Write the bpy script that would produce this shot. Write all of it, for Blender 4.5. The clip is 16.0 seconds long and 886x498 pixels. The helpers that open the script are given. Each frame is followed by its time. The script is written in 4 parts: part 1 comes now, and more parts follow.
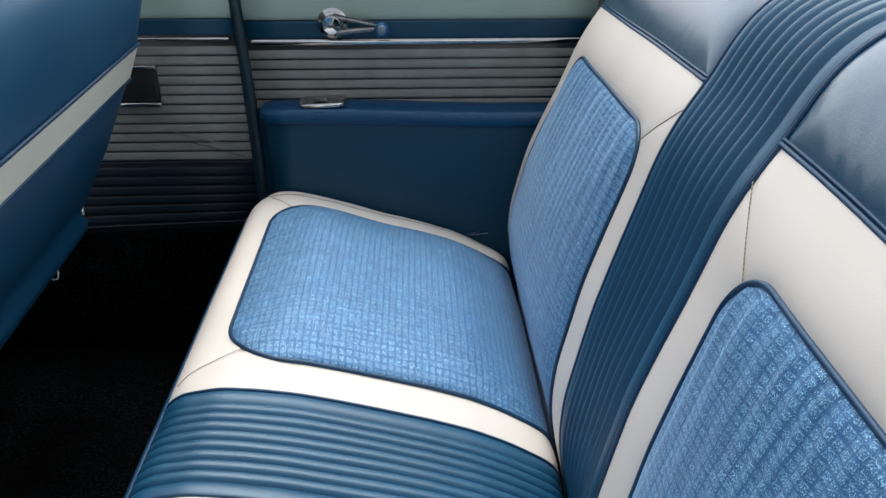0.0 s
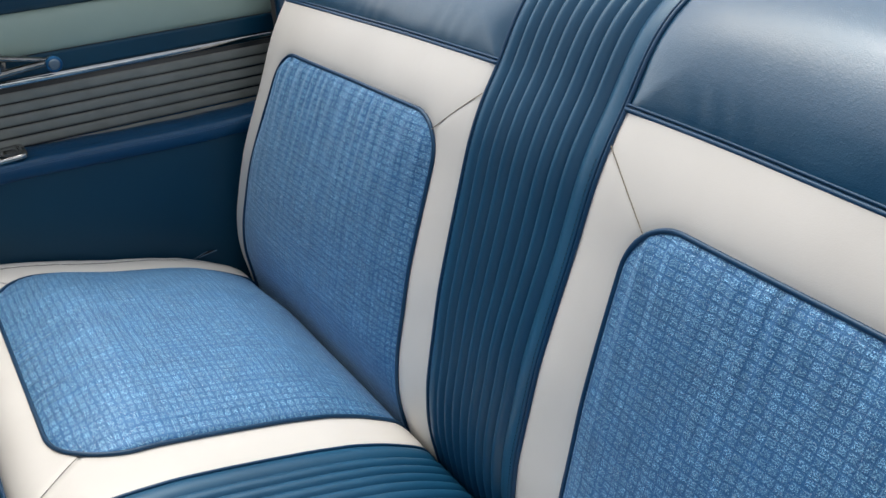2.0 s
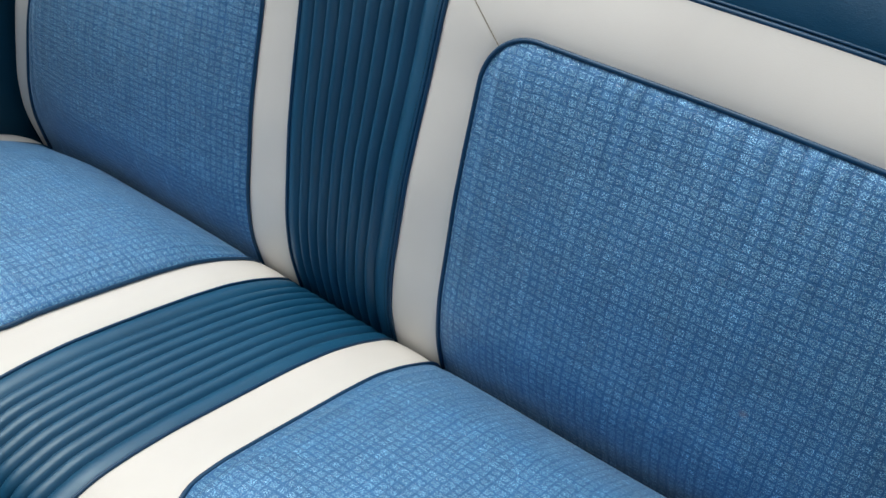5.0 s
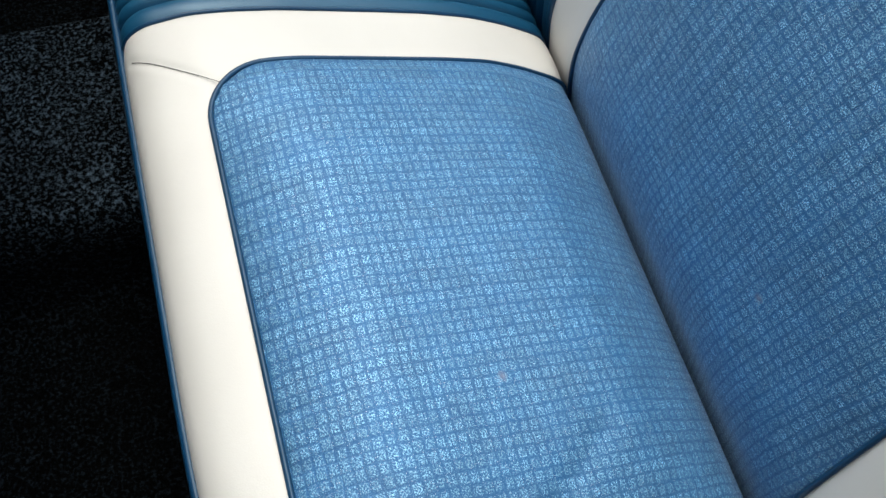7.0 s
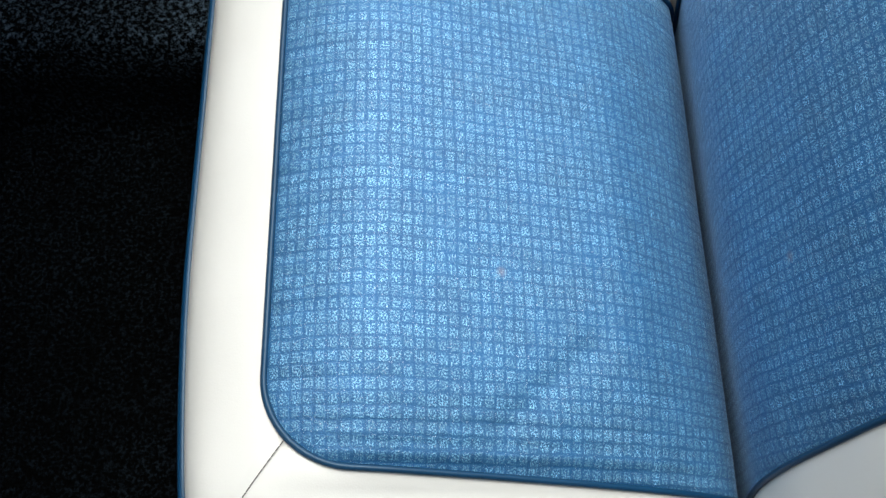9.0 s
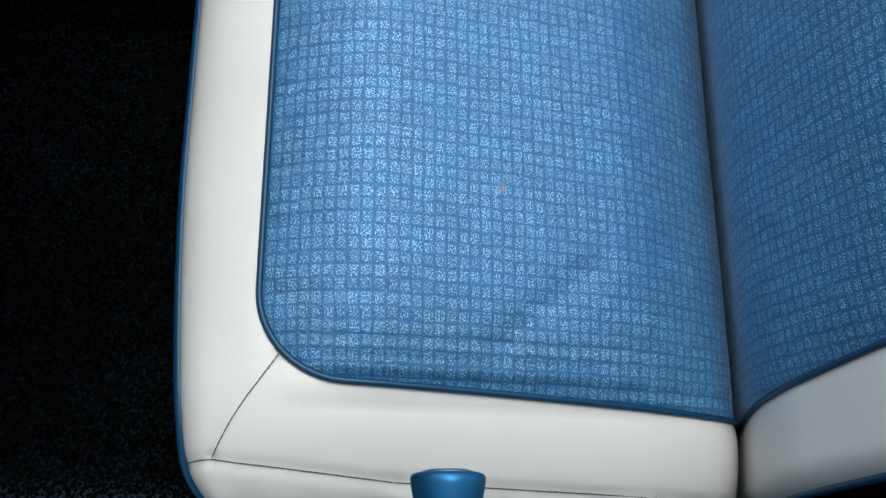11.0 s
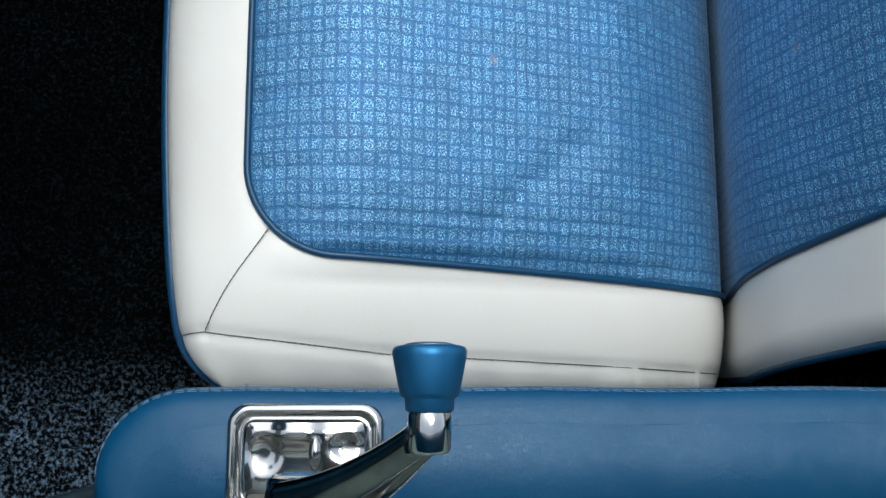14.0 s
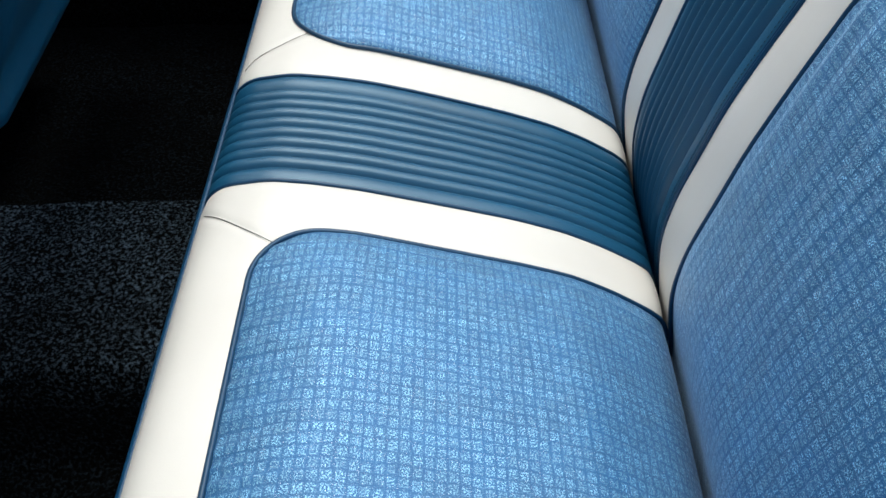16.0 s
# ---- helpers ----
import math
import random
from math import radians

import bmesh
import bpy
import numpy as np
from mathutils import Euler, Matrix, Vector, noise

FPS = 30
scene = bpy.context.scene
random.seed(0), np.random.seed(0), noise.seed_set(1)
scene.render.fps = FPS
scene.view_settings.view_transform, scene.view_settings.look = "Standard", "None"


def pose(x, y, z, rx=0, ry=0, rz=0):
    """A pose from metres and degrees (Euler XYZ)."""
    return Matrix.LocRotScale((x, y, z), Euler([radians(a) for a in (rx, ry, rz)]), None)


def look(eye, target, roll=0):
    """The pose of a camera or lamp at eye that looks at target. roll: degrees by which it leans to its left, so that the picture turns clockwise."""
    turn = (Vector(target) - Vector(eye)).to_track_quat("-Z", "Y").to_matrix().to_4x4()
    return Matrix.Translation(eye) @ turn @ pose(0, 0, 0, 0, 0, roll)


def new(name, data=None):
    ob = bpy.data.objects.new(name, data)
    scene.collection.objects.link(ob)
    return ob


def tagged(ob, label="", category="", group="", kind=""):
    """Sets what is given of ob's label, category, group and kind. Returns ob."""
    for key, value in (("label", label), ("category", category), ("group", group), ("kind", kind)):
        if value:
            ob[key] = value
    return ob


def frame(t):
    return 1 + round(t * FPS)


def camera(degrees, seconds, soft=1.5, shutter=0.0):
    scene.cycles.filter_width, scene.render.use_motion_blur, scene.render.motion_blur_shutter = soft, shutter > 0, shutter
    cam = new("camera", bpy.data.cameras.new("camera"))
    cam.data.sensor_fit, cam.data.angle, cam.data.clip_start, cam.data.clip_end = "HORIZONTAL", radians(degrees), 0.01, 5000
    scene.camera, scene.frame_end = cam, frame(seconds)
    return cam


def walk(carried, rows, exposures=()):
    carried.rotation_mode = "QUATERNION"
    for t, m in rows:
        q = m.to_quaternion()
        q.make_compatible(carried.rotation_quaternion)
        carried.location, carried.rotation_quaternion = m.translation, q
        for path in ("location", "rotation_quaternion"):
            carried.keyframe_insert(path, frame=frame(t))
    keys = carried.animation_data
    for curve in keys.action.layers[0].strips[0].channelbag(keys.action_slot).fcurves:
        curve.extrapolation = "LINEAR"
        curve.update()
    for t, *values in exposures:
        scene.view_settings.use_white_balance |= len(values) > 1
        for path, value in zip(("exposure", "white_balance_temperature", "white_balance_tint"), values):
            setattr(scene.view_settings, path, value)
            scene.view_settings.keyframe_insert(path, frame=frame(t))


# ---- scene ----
cam = camera(52.9, 16.0)
SKY, SUN = 0.22, 1.50
EXPOSURES = [(0.0, 0.60, 6980, 11), (2.5, 0.44, 6980, 9), (5.5, 0.35, 6800, 6), (7.5, 0.47, 6850, 5), (9.0, 0.53, 6600, 4), (11.5, 0.1, 6200, 4),
             (13.0, 0.3, 6150, 4), (14.5, 0.35, 6350, 4), (16.0, 0.55, 6700, 5)]
PATH = [
    (0, (-0.136, -0.768, 0.992), (-0.115, 1.049, 0.155), -2.7),
    (0.5, (-0.18, -0.747, 1.011), (0.112, 1.044, 0.172), -3.9),
    (1, (-0.26, -0.733, 1.036), (0.224, 1.012, 0.187), -5.0),
    (1.5, (-0.334, -0.703, 1.042), (0.35, 0.96, 0.167), -4.4),
    (2, (-0.399, -0.673, 1.056), (0.486, 0.84, 0.092), -5.5),
    (2.5, (-0.482, -0.654, 1.067), (0.595, 0.64, -0.013), -6.9),
    (3, (-0.545, -0.635, 1.074), (0.678, 0.433, -0.094), -6.5),
    (3.2, (-0.557, -0.633, 1.071), (0.708, 0.37, -0.111), -6.3),
    (5.3, (-0.539, -0.638, 1.086), (0.58, 0.366, -0.236), -0.5),
    (5.5, (-0.515, -0.654, 1.077), (0.528, 0.382, -0.28), 1.3),
    (6, (-0.431, -0.679, 1.084), (0.333, 0.337, -0.46), 4.3),
    (6.5, (-0.387, -0.689, 1.096), (0.152, 0.217, -0.603), 7.8),
    (7, (-0.356, -0.711, 1.093), (0.005, 0.149, -0.677), 7.1),
    (7.5, (-0.354, -0.711, 1.094), (-0.076, 0.089, -0.718), 9.4),
    (8, (-0.319, -0.71, 1.094), (-0.166, 0.032, -0.757), 5.7),
    (8.5, (-0.268, -0.729, 1.086), (-0.247, 0.005, -0.775), -0.9),
    (9, (-0.265, -0.752, 1.073), (-0.229, 0.005, -0.778), 1.8),
    (9.2, (-0.259, -0.751, 1.073), (-0.236, -0.01, -0.785), 0.9),
    (11.3, (-0.258, -0.752, 1.058), (-0.241, -0.203, -0.865), 1.9),
    (11.5, (-0.262, -0.75, 1.057), (-0.233, -0.234, -0.875), 3.1),
    (12, (-0.262, -0.75, 1.057), (-0.229, -0.309, -0.893), 4.3),
    (12.5, (-0.258, -0.75, 1.06), (-0.231, -0.385, -0.906), 4.3),
    (13, (-0.255, -0.751, 1.059), (-0.231, -0.437, -0.916), 4.4),
    (13.5, (-0.253, -0.751, 1.058), (-0.229, -0.459, -0.92), 4.6),
    (14, (-0.253, -0.751, 1.057), (-0.228, -0.434, -0.918), 4.5),
    (14.5, (-0.252, -0.75, 1.047), (-0.237, -0.269, -0.894), 1.9),
    (15, (-0.245, -0.74, 1.025), (-0.268, 0.024, -0.823), -1.3),
    (15.5, (-0.233, -0.73, 1.019), (-0.295, 0.343, -0.667), -3.8),
    (16, (-0.203, -0.745, 0.981), (-0.244, 0.683, -0.418), -2.5),
]
walk(cam, [(t, look(eye, target, roll)) for t, eye, target, roll in PATH], EXPOSURES)

# ---- sky, sun ----
world = bpy.data.worlds.new("sky")
scene.world = world
world.use_nodes = True
wn = world.node_tree.nodes
sky = wn.new("ShaderNodeTexSky")
sky.sky_type, sky.sun_disc = "NISHITA", False
sky.sun_elevation, sky.sun_rotation = radians(60), radians(350)
sky.air_density, sky.dust_density, sky.ozone_density = 1.0, 2.0, 1.0
haze = wn.new("ShaderNodeHueSaturation")
haze.inputs["Saturation"].default_value = 0.45
world.node_tree.links.new(sky.outputs[0], haze.inputs["Color"])
world.node_tree.links.new(haze.outputs[0], wn["Background"].inputs[0])
wn["Background"].inputs[1].default_value = SKY
sun = new("sun", bpy.data.lights.new("sun", "SUN"))
sun.data.energy, sun.data.angle, sun.data.color = SUN, radians(26), (1.0, 0.97, 0.93)
sun.matrix_world = look((0.45, 0.60, 3.0), (0, 0, 0.4))


# ---- materials ----
def principled(name):
    m = bpy.data.materials.new(name)
    m.use_nodes = True
    return m, m.node_tree.nodes, m.node_tree.links, m.node_tree.nodes["Principled BSDF"]


def ramp(nodes, lo, hi, a, b):
    r = nodes.new("ShaderNodeValToRGB")
    r.color_ramp.elements[0].position, r.color_ramp.elements[1].position = lo, hi
    r.color_ramp.elements[0].color, r.color_ramp.elements[1].color = (*a, 1), (*b, 1)
    return r


def vinyl(name, colour, dark, rough=0.38, grain=1.0, coat=0.0, crackled=False, lustre=(1.0, 1.0, 1.0), gloss=0.5):
    """Leather-grained vinyl: broad fading, creases and a fine pebble."""
    m, n, l, b = principled(name)
    co = n.new("ShaderNodeTexCoord")
    big = n.new("ShaderNodeTexNoise")
    big.inputs["Scale"].default_value, big.inputs["Detail"].default_value = 9.0, 5.0
    l.new(co.outputs["Object"], big.inputs["Vector"])
    mix = ramp(n, 0.3, 0.7, dark, colour)
    l.new(big.outputs["Fac"], mix.inputs["Fac"])
    l.new(mix.outputs["Color"], b.inputs["Base Color"])
    vor = n.new("ShaderNodeTexVoronoi")
    vor.feature = "DISTANCE_TO_EDGE"
    vor.inputs["Scale"].default_value = 520.0
    l.new(co.outputs["Object"], vor.inputs["Vector"])
    crease = n.new("ShaderNodeTexNoise")
    crease.inputs["Scale"].default_value, crease.inputs["Detail"].default_value = 70.0, 6.0
    crease.inputs["Distortion"].default_value = 1.6
    l.new(co.outputs["Object"], crease.inputs["Vector"])
    add = n.new("ShaderNodeMath")
    add.operation = "MULTIPLY_ADD"
    add.inputs[1].default_value = 1.1
    l.new(vor.outputs["Distance"], add.inputs[0])
    l.new(crease.outputs["Fac"], add.inputs[2])
    if crackled:
        # worn-in wrinkles: a net of narrow grooves, finer in some places
        bent = n.new("ShaderNodeVectorMath")
        bent.operation = "MULTIPLY_ADD"
        bent.inputs[1].default_value = (0.034, 0.034, 0.034)
        l.new(crease.outputs["Color"], bent.inputs[0]), l.new(co.outputs["Object"], bent.inputs[2])
        vor.inputs["Scale"].default_value = 330.0
        l.new(bent.outputs[0], vor.inputs["Vector"])
        groove = n.new("ShaderNodeMapRange")
        groove.inputs["From Max"].default_value, groove.inputs["To Max"].default_value = 0.14, 0.30
        l.new(vor.outputs["Distance"], groove.inputs["Value"])
        l.new(groove.outputs[0], add.inputs[0])
    bump = n.new("ShaderNodeBump")
    bump.inputs["Strength"].default_value, bump.inputs["Distance"].default_value = 0.22 * grain, 0.002
    l.new(add.outputs[0], bump.inputs["Height"])
    l.new(bump.outputs["Normal"], b.inputs["Normal"])
    rr = n.new("ShaderNodeMapRange")
    rr.inputs["To Min"].default_value, rr.inputs["To Max"].default_value = rough - 0.06, rough + 0.08
    l.new(big.outputs["Fac"], rr.inputs["Value"])
    l.new(rr.outputs["Result"], b.inputs["Roughness"])
    b.inputs["Specular IOR Level"].default_value = gloss
    b.inputs["Specular Tint"].default_value = (*lustre, 1)
    b.inputs["Coat Weight"].default_value, b.inputs["Coat Roughness"].default_value = coat, 0.22
    return m


def woven(name, film, silver, pitch):
    """Smooth blue cloth with raised squares of bright metallic thread; UV is in metres, y across and s along."""
    m, n, l, b = principled(name)
    uv = n.new("ShaderNodeUVMap")

    def op(kind, a, c=None, d=None, clamp=False):
        k = n.new("ShaderNodeMath")
        k.operation, k.use_clamp = kind, clamp
        for i, v in enumerate((a, c, d)):
            if v is None:
                continue
            if isinstance(v, (int, float)):
                k.inputs[i].default_value = v
            else:
                l.new(v, k.inputs[i])
        return k.outputs[0]

    def span(v, lo, hi, a=0.0, c=1.0):
        k = n.new("ShaderNodeMapRange")
        for label, x in zip(("From Min", "From Max", "To Min", "To Max"), (lo, hi, a, c)):
            k.inputs[label].default_value = x
        l.new(v, k.inputs["Value"])
        return k.outputs[0]

    def noise(scale, detail, rough=0.5, vector=None):
        k = n.new("ShaderNodeTexNoise")
        k.inputs["Scale"].default_value, k.inputs["Detail"].default_value, k.inputs["Roughness"].default_value = scale, detail, rough
        l.new(vector or uv.outputs[0], k.inputs["Vector"])
        return k

    # the weave wanders a little
    off = n.new("ShaderNodeVectorMath")
    off.operation = "MULTIPLY_ADD"
    off.inputs[1].default_value = (0.0040, 0.0036, 0)
    l.new(noise(48.0, 3.0).outputs["Color"], off.inputs[0])
    l.new(uv.outputs[0], off.inputs[2])
    sep = n.new("ShaderNodeSeparateXYZ")
    l.new(off.outputs[0], sep.inputs[0])
    scaled = [op("MULTIPLY", sep.outputs[axis], 1 / size) for axis, size in zip("XY", pitch)]
    comb = n.new("ShaderNodeCombineXYZ")
    for i, v in enumerate(scaled):
        l.new(op("FLOOR", v), comb.inputs[i])
    dice = n.new("ShaderNodeTexWhiteNoise")
    l.new(comb.outputs[0], dice.inputs["Vector"])
    pick = n.new("ShaderNodeSeparateColor")
    l.new(dice.outputs["Color"], pick.inputs[0])
    # each square has its own width, and sits a little off its place
    sides = []
    for v, shift, size in zip(scaled, ("Red", "Green"), (0.405, 0.385)):
        away = op("ABSOLUTE", op("SUBTRACT", op("ADD", op("FRACT", v), op("MULTIPLY", op("SUBTRACT", pick.outputs[shift], 0.5), 0.07)), 0.5))
        sides.append(op("SUBTRACT", op("ADD", size, op("MULTIPLY", op("SUBTRACT", pick.outputs["Blue"], 0.5), 0.07)), away))
    ragged = noise(520.0, 4.0, 0.6)
    depth = op("ADD", op("MINIMUM", sides[0], sides[1]), op("MULTIPLY", op("SUBTRACT", ragged.outputs["Fac"], 0.5), 0.22))
    square = span(depth, -0.03, 0.05)
    # bright thread ends: fine, hard-edged specks, and a few short dashes in the joints
    speck = noise(820.0, 2.5, 0.6)
    dash = n.new("ShaderNodeMapping")
    dash.inputs["Scale"].default_value = (3.2, 0.8, 1.0)
    l.new(uv.outputs[0], dash.inputs["Vector"])
    dashed = noise(620.0, 2.0, 0.5, dash.outputs[0])
    grains = span(speck.outputs["Fac"], 0.48, 0.61)
    stray = op("MULTIPLY", span(dashed.outputs["Fac"], 0.55, 0.65), 0.38)
    thread = op("MAXIMUM", op("MULTIPLY", grains, square), op("MULTIPLY", stray, op("SUBTRACT", 1.0, square)))
    tone = n.new("ShaderNodeVectorMath")
    tone.operation = "SCALE"
    tone.inputs[0].default_value = silver
    # some picks of the weft run lighter than their neighbours
    drawn = n.new("ShaderNodeMapping")
    drawn.inputs["Scale"].default_value = (70.0, 4.0, 1.0)
    l.new(uv.outputs[0], drawn.inputs["Vector"])
    streak = span(noise(1.0, 3.0, 0.5, drawn.outputs[0]).outputs["Fac"], 0.32, 0.68, 0.82, 1.14)
    l.new(op("MULTIPLY", streak, op("ADD", 0.82, op("MULTIPLY", dice.outputs["Value"], 0.28))), tone.inputs["Scale"])
    mottled = ramp(n, 0.35, 0.65, [v * 0.86 for v in film], [v * 1.06 for v in film])
    l.new(noise(30.0, 4.0).outputs["Fac"], mottled.inputs["Fac"])
    mix = n.new("ShaderNodeMix")
    mix.data_type = "RGBA"
    l.new(thread, mix.inputs["Factor"]), l.new(mottled.outputs["Color"], mix.inputs["A"]), l.new(tone.outputs[0], mix.inputs["B"])
    # one small rusty spot on the cushion
    far = n.new("ShaderNodeVectorMath")
    far.operation = "DISTANCE"
    far.inputs[1].default_value = (-0.509, 0.262, 0)
    l.new(uv.outputs[0], far.inputs[0])
    spot = span(far.outputs["Value"], 0.0055, 0.001, 0.0, 0.38)
    stained = n.new("ShaderNodeMix")
    stained.data_type = "RGBA"
    stained.inputs["B"].default_value = (0.32, 0.24, 0.22, 1)
    l.new(spot, stained.inputs["Factor"]), l.new(mix.outputs["Result"], stained.inputs["A"])
    # scattered glints of bare metal thread
    glint = span(noise(1250.0, 1.0).outputs["Fac"], 0.69, 0.73)
    bare = n.new("ShaderNodeMix")
    bare.data_type = "RGBA"
    bare.inputs["B"].default_value = (0.80, 0.88, 0.95, 1)
    l.new(glint, bare.inputs["Factor"]), l.new(stained.outputs["Result"], bare.inputs["A"])
    l.new(bare.outputs["Result"], b.inputs["Base Color"])
    l.new(op("MAXIMUM", span(thread, 0.0, 1.0, 0.30, 0.62), op("MULTIPLY", glint, 0.85)), b.inputs["Metallic"])
    l.new(span(thread, 0.0, 1.0, 0.60, 0.66), b.inputs["Roughness"])
    height = op("ADD", op("MULTIPLY", square, 0.6), op("MULTIPLY", speck.outputs["Fac"], 1.0))
    bump = n.new("ShaderNodeBump")
    bump.inputs["Strength"].default_value, bump.inputs["Distance"].default_value = 0.32, 0.0014
    l.new(height, bump.inputs["Height"])
    l.new(bump.outputs["Normal"], b.inputs["Normal"])
    b.inputs["Specular IOR Level"].default_value = 0.9
    b.inputs["Sheen Weight"].default_value, b.inputs["Sheen Roughness"].default_value = 0.45, 0.34
    b.inputs["Sheen Tint"].default_value = (0.50, 0.75, 1.0, 1)
    return m


def plain(name, colour, rough, metal=0.0, scale=40.0, vary=0.25, bumped=0.08):
    """A hard surface with slight mottling, smudges and relief."""
    m, n, l, b = principled(name)
    co = n.new("ShaderNodeTexCoord")
    t = n.new("ShaderNodeTexNoise")
    t.inputs["Scale"].default_value, t.inputs["Detail"].default_value = scale, 6.0
    l.new(co.outputs["Object"], t.inputs["Vector"])
    c = ramp(n, 0.3, 0.7, [v * (1 - vary) for v in colour], colour)
    l.new(t.outputs["Fac"], c.inputs["Fac"])
    l.new(c.outputs["Color"], b.inputs["Base Color"])
    r = n.new("ShaderNodeMapRange")
    r.inputs["To Min"].default_value, r.inputs["To Max"].default_value = max(rough - 0.05, 0.02), rough + 0.08
    l.new(t.outputs["Fac"], r.inputs["Value"])
    l.new(r.outputs[0], b.inputs["Roughness"])
    bump = n.new("ShaderNodeBump")
    bump.inputs["Strength"].default_value, bump.inputs["Distance"].default_value = bumped, 0.002
    l.new(t.outputs["Fac"], bump.inputs["Height"])
    l.new(bump.outputs["Normal"], b.inputs["Normal"])
    b.inputs["Metallic"].default_value = metal
    return m


def carpet_pile(name):
    m, n, l, b = principled(name)
    co = n.new("ShaderNodeTexCoord")
    t = n.new("ShaderNodeTexNoise")
    t.inputs["Scale"].default_value, t.inputs["Detail"].default_value = 230.0, 4.0
    t.inputs["Roughness"].default_value = 0.7
    l.new(co.outputs["Object"], t.inputs["Vector"])
    worn = n.new("ShaderNodeTexNoise")
    worn.inputs["Scale"].default_value = 6.0
    l.new(co.outputs["Object"], worn.inputs["Vector"])
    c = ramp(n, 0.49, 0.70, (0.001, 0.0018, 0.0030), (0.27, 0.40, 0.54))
    l.new(t.outputs["Fac"], c.inputs["Fac"])
    # light on tunnel top and doorway painted paler, footwell shade painted darker
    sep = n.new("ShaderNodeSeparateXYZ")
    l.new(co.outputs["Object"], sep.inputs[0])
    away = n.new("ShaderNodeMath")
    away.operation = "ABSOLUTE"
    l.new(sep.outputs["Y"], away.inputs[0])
    tunnel_light = n.new("ShaderNodeValToRGB")
    tunnel_light.color_ramp.elements[0].position, tunnel_light.color_ramp.elements[0].color = 0.135, (0.60, 0.60, 0.60, 1)
    tunnel_light.color_ramp.elements[1].position, tunnel_light.color_ramp.elements[1].color = 0.162, (0.06, 0.06, 0.06, 1)
    l.new(away.outputs[0], tunnel_light.inputs["Fac"])
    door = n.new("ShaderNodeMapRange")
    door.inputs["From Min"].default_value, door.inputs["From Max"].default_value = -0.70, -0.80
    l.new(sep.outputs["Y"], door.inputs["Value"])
    floor_light = n.new("ShaderNodeMath")
    floor_light.operation = "MAXIMUM"
    l.new(tunnel_light.outputs["Color"], floor_light.inputs[0]), l.new(door.outputs[0], floor_light.inputs[1])
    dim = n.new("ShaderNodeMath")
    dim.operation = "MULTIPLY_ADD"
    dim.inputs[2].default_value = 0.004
    l.new(worn.outputs["Fac"], dim.inputs[0]), l.new(floor_light.outputs[0], dim.inputs[1])
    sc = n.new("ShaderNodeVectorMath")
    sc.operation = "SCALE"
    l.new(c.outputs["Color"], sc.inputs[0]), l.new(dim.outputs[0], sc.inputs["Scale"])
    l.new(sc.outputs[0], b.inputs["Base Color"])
    bump = n.new("ShaderNodeBump")
    bump.inputs["Strength"].default_value, bump.inputs["Distance"].default_value = 0.9, 0.004
    l.new(t.outputs["Fac"], bump.inputs["Height"])
    l.new(bump.outputs["Normal"], b.inputs["Normal"])
    b.inputs["Roughness"].default_value, b.inputs["Specular IOR Level"].default_value = 0.95, 0.04
    return m


TEAL = (0.74, 0.90, 1.0)
CREAM = vinyl("cream_vinyl", (0.655, 0.640, 0.605), (0.615, 0.600, 0.565), 0.42, 0.25)
# yellower cream, lightened: bounced light is put into the colour
IVORY_BOUNCE = vinyl("bounce_lit_ivory_vinyl", (0.82, 0.80, 0.64), (0.78, 0.76, 0.60), 0.40, 0.25)
NAVY = vinyl("blue_vinyl", (0.003, 0.056, 0.122), (0.003, 0.047, 0.104), 0.30, 0.45, 0.45, lustre=TEAL)
NAVY_PLEAT = vinyl("blue_vinyl_pleats", (0.003, 0.071, 0.150), (0.003, 0.059, 0.127), 0.44, 0.5, lustre=(0.72, 0.90, 1.0), gloss=0.8)
NAVY_ROLL = vinyl("blue_vinyl_roll", (0.003, 0.056, 0.122), (0.003, 0.047, 0.104), 0.30, 0.7, 0.6, lustre=TEAL, gloss=0.8)
NAVY_DULL = vinyl("blue_vinyl_panel", (0.002, 0.047, 0.087), (0.002, 0.039, 0.074), 0.42, 0.5, lustre=TEAL)
NAVY_SEAT = vinyl("blue_vinyl_seat", (0.004, 0.075, 0.155), (0.003, 0.062, 0.132), 0.42, 0.5, lustre=TEAL)
NAVY_ARM = vinyl("blue_vinyl_arm", (0.003, 0.058, 0.138), (0.002, 0.046, 0.114), 0.36, 0.8, 0.0, True, lustre=TEAL, gloss=0.40)
# blue of the lower door, with its shade put into the colour
NAVY_SHADED = vinyl("shaded_blue_kick_vinyl", (0.001, 0.010, 0.025), (0.001, 0.007, 0.018), 0.50, 0.5)
PIPE = vinyl("piping_vinyl", (0.003, 0.042, 0.105), (0.003, 0.034, 0.085), 0.40, 0.3, lustre=TEAL)
CLOTH = woven("woven_cloth", (0.003, 0.108, 0.286), (0.31, 0.63, 0.85), (0.0097, 0.0088))
GREEN = plain("pale_green_paint", (0.36, 0.46, 0.39), 0.35, 0, 14, 0.08, 0.03)
GREY = plain("grey_ribbed_vinyl", (0.225, 0.23, 0.205), 0.48, 0.0, 30, 0.2, 0.1)
# near-black: the shade in the gaps between ribs is put into the colour
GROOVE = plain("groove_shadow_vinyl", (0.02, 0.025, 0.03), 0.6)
CHROME = plain("chrome", (0.50, 0.50, 0.49), 0.09, 1.0, 60, 0.15, 0.03)
# tarnish, plus dark reflections put into the base colour
TARNISHED_DIM = plain("tarnished_dim_chrome", (0.28, 0.28, 0.27), 0.13, 1.0, 90, 0.45, 0.05)
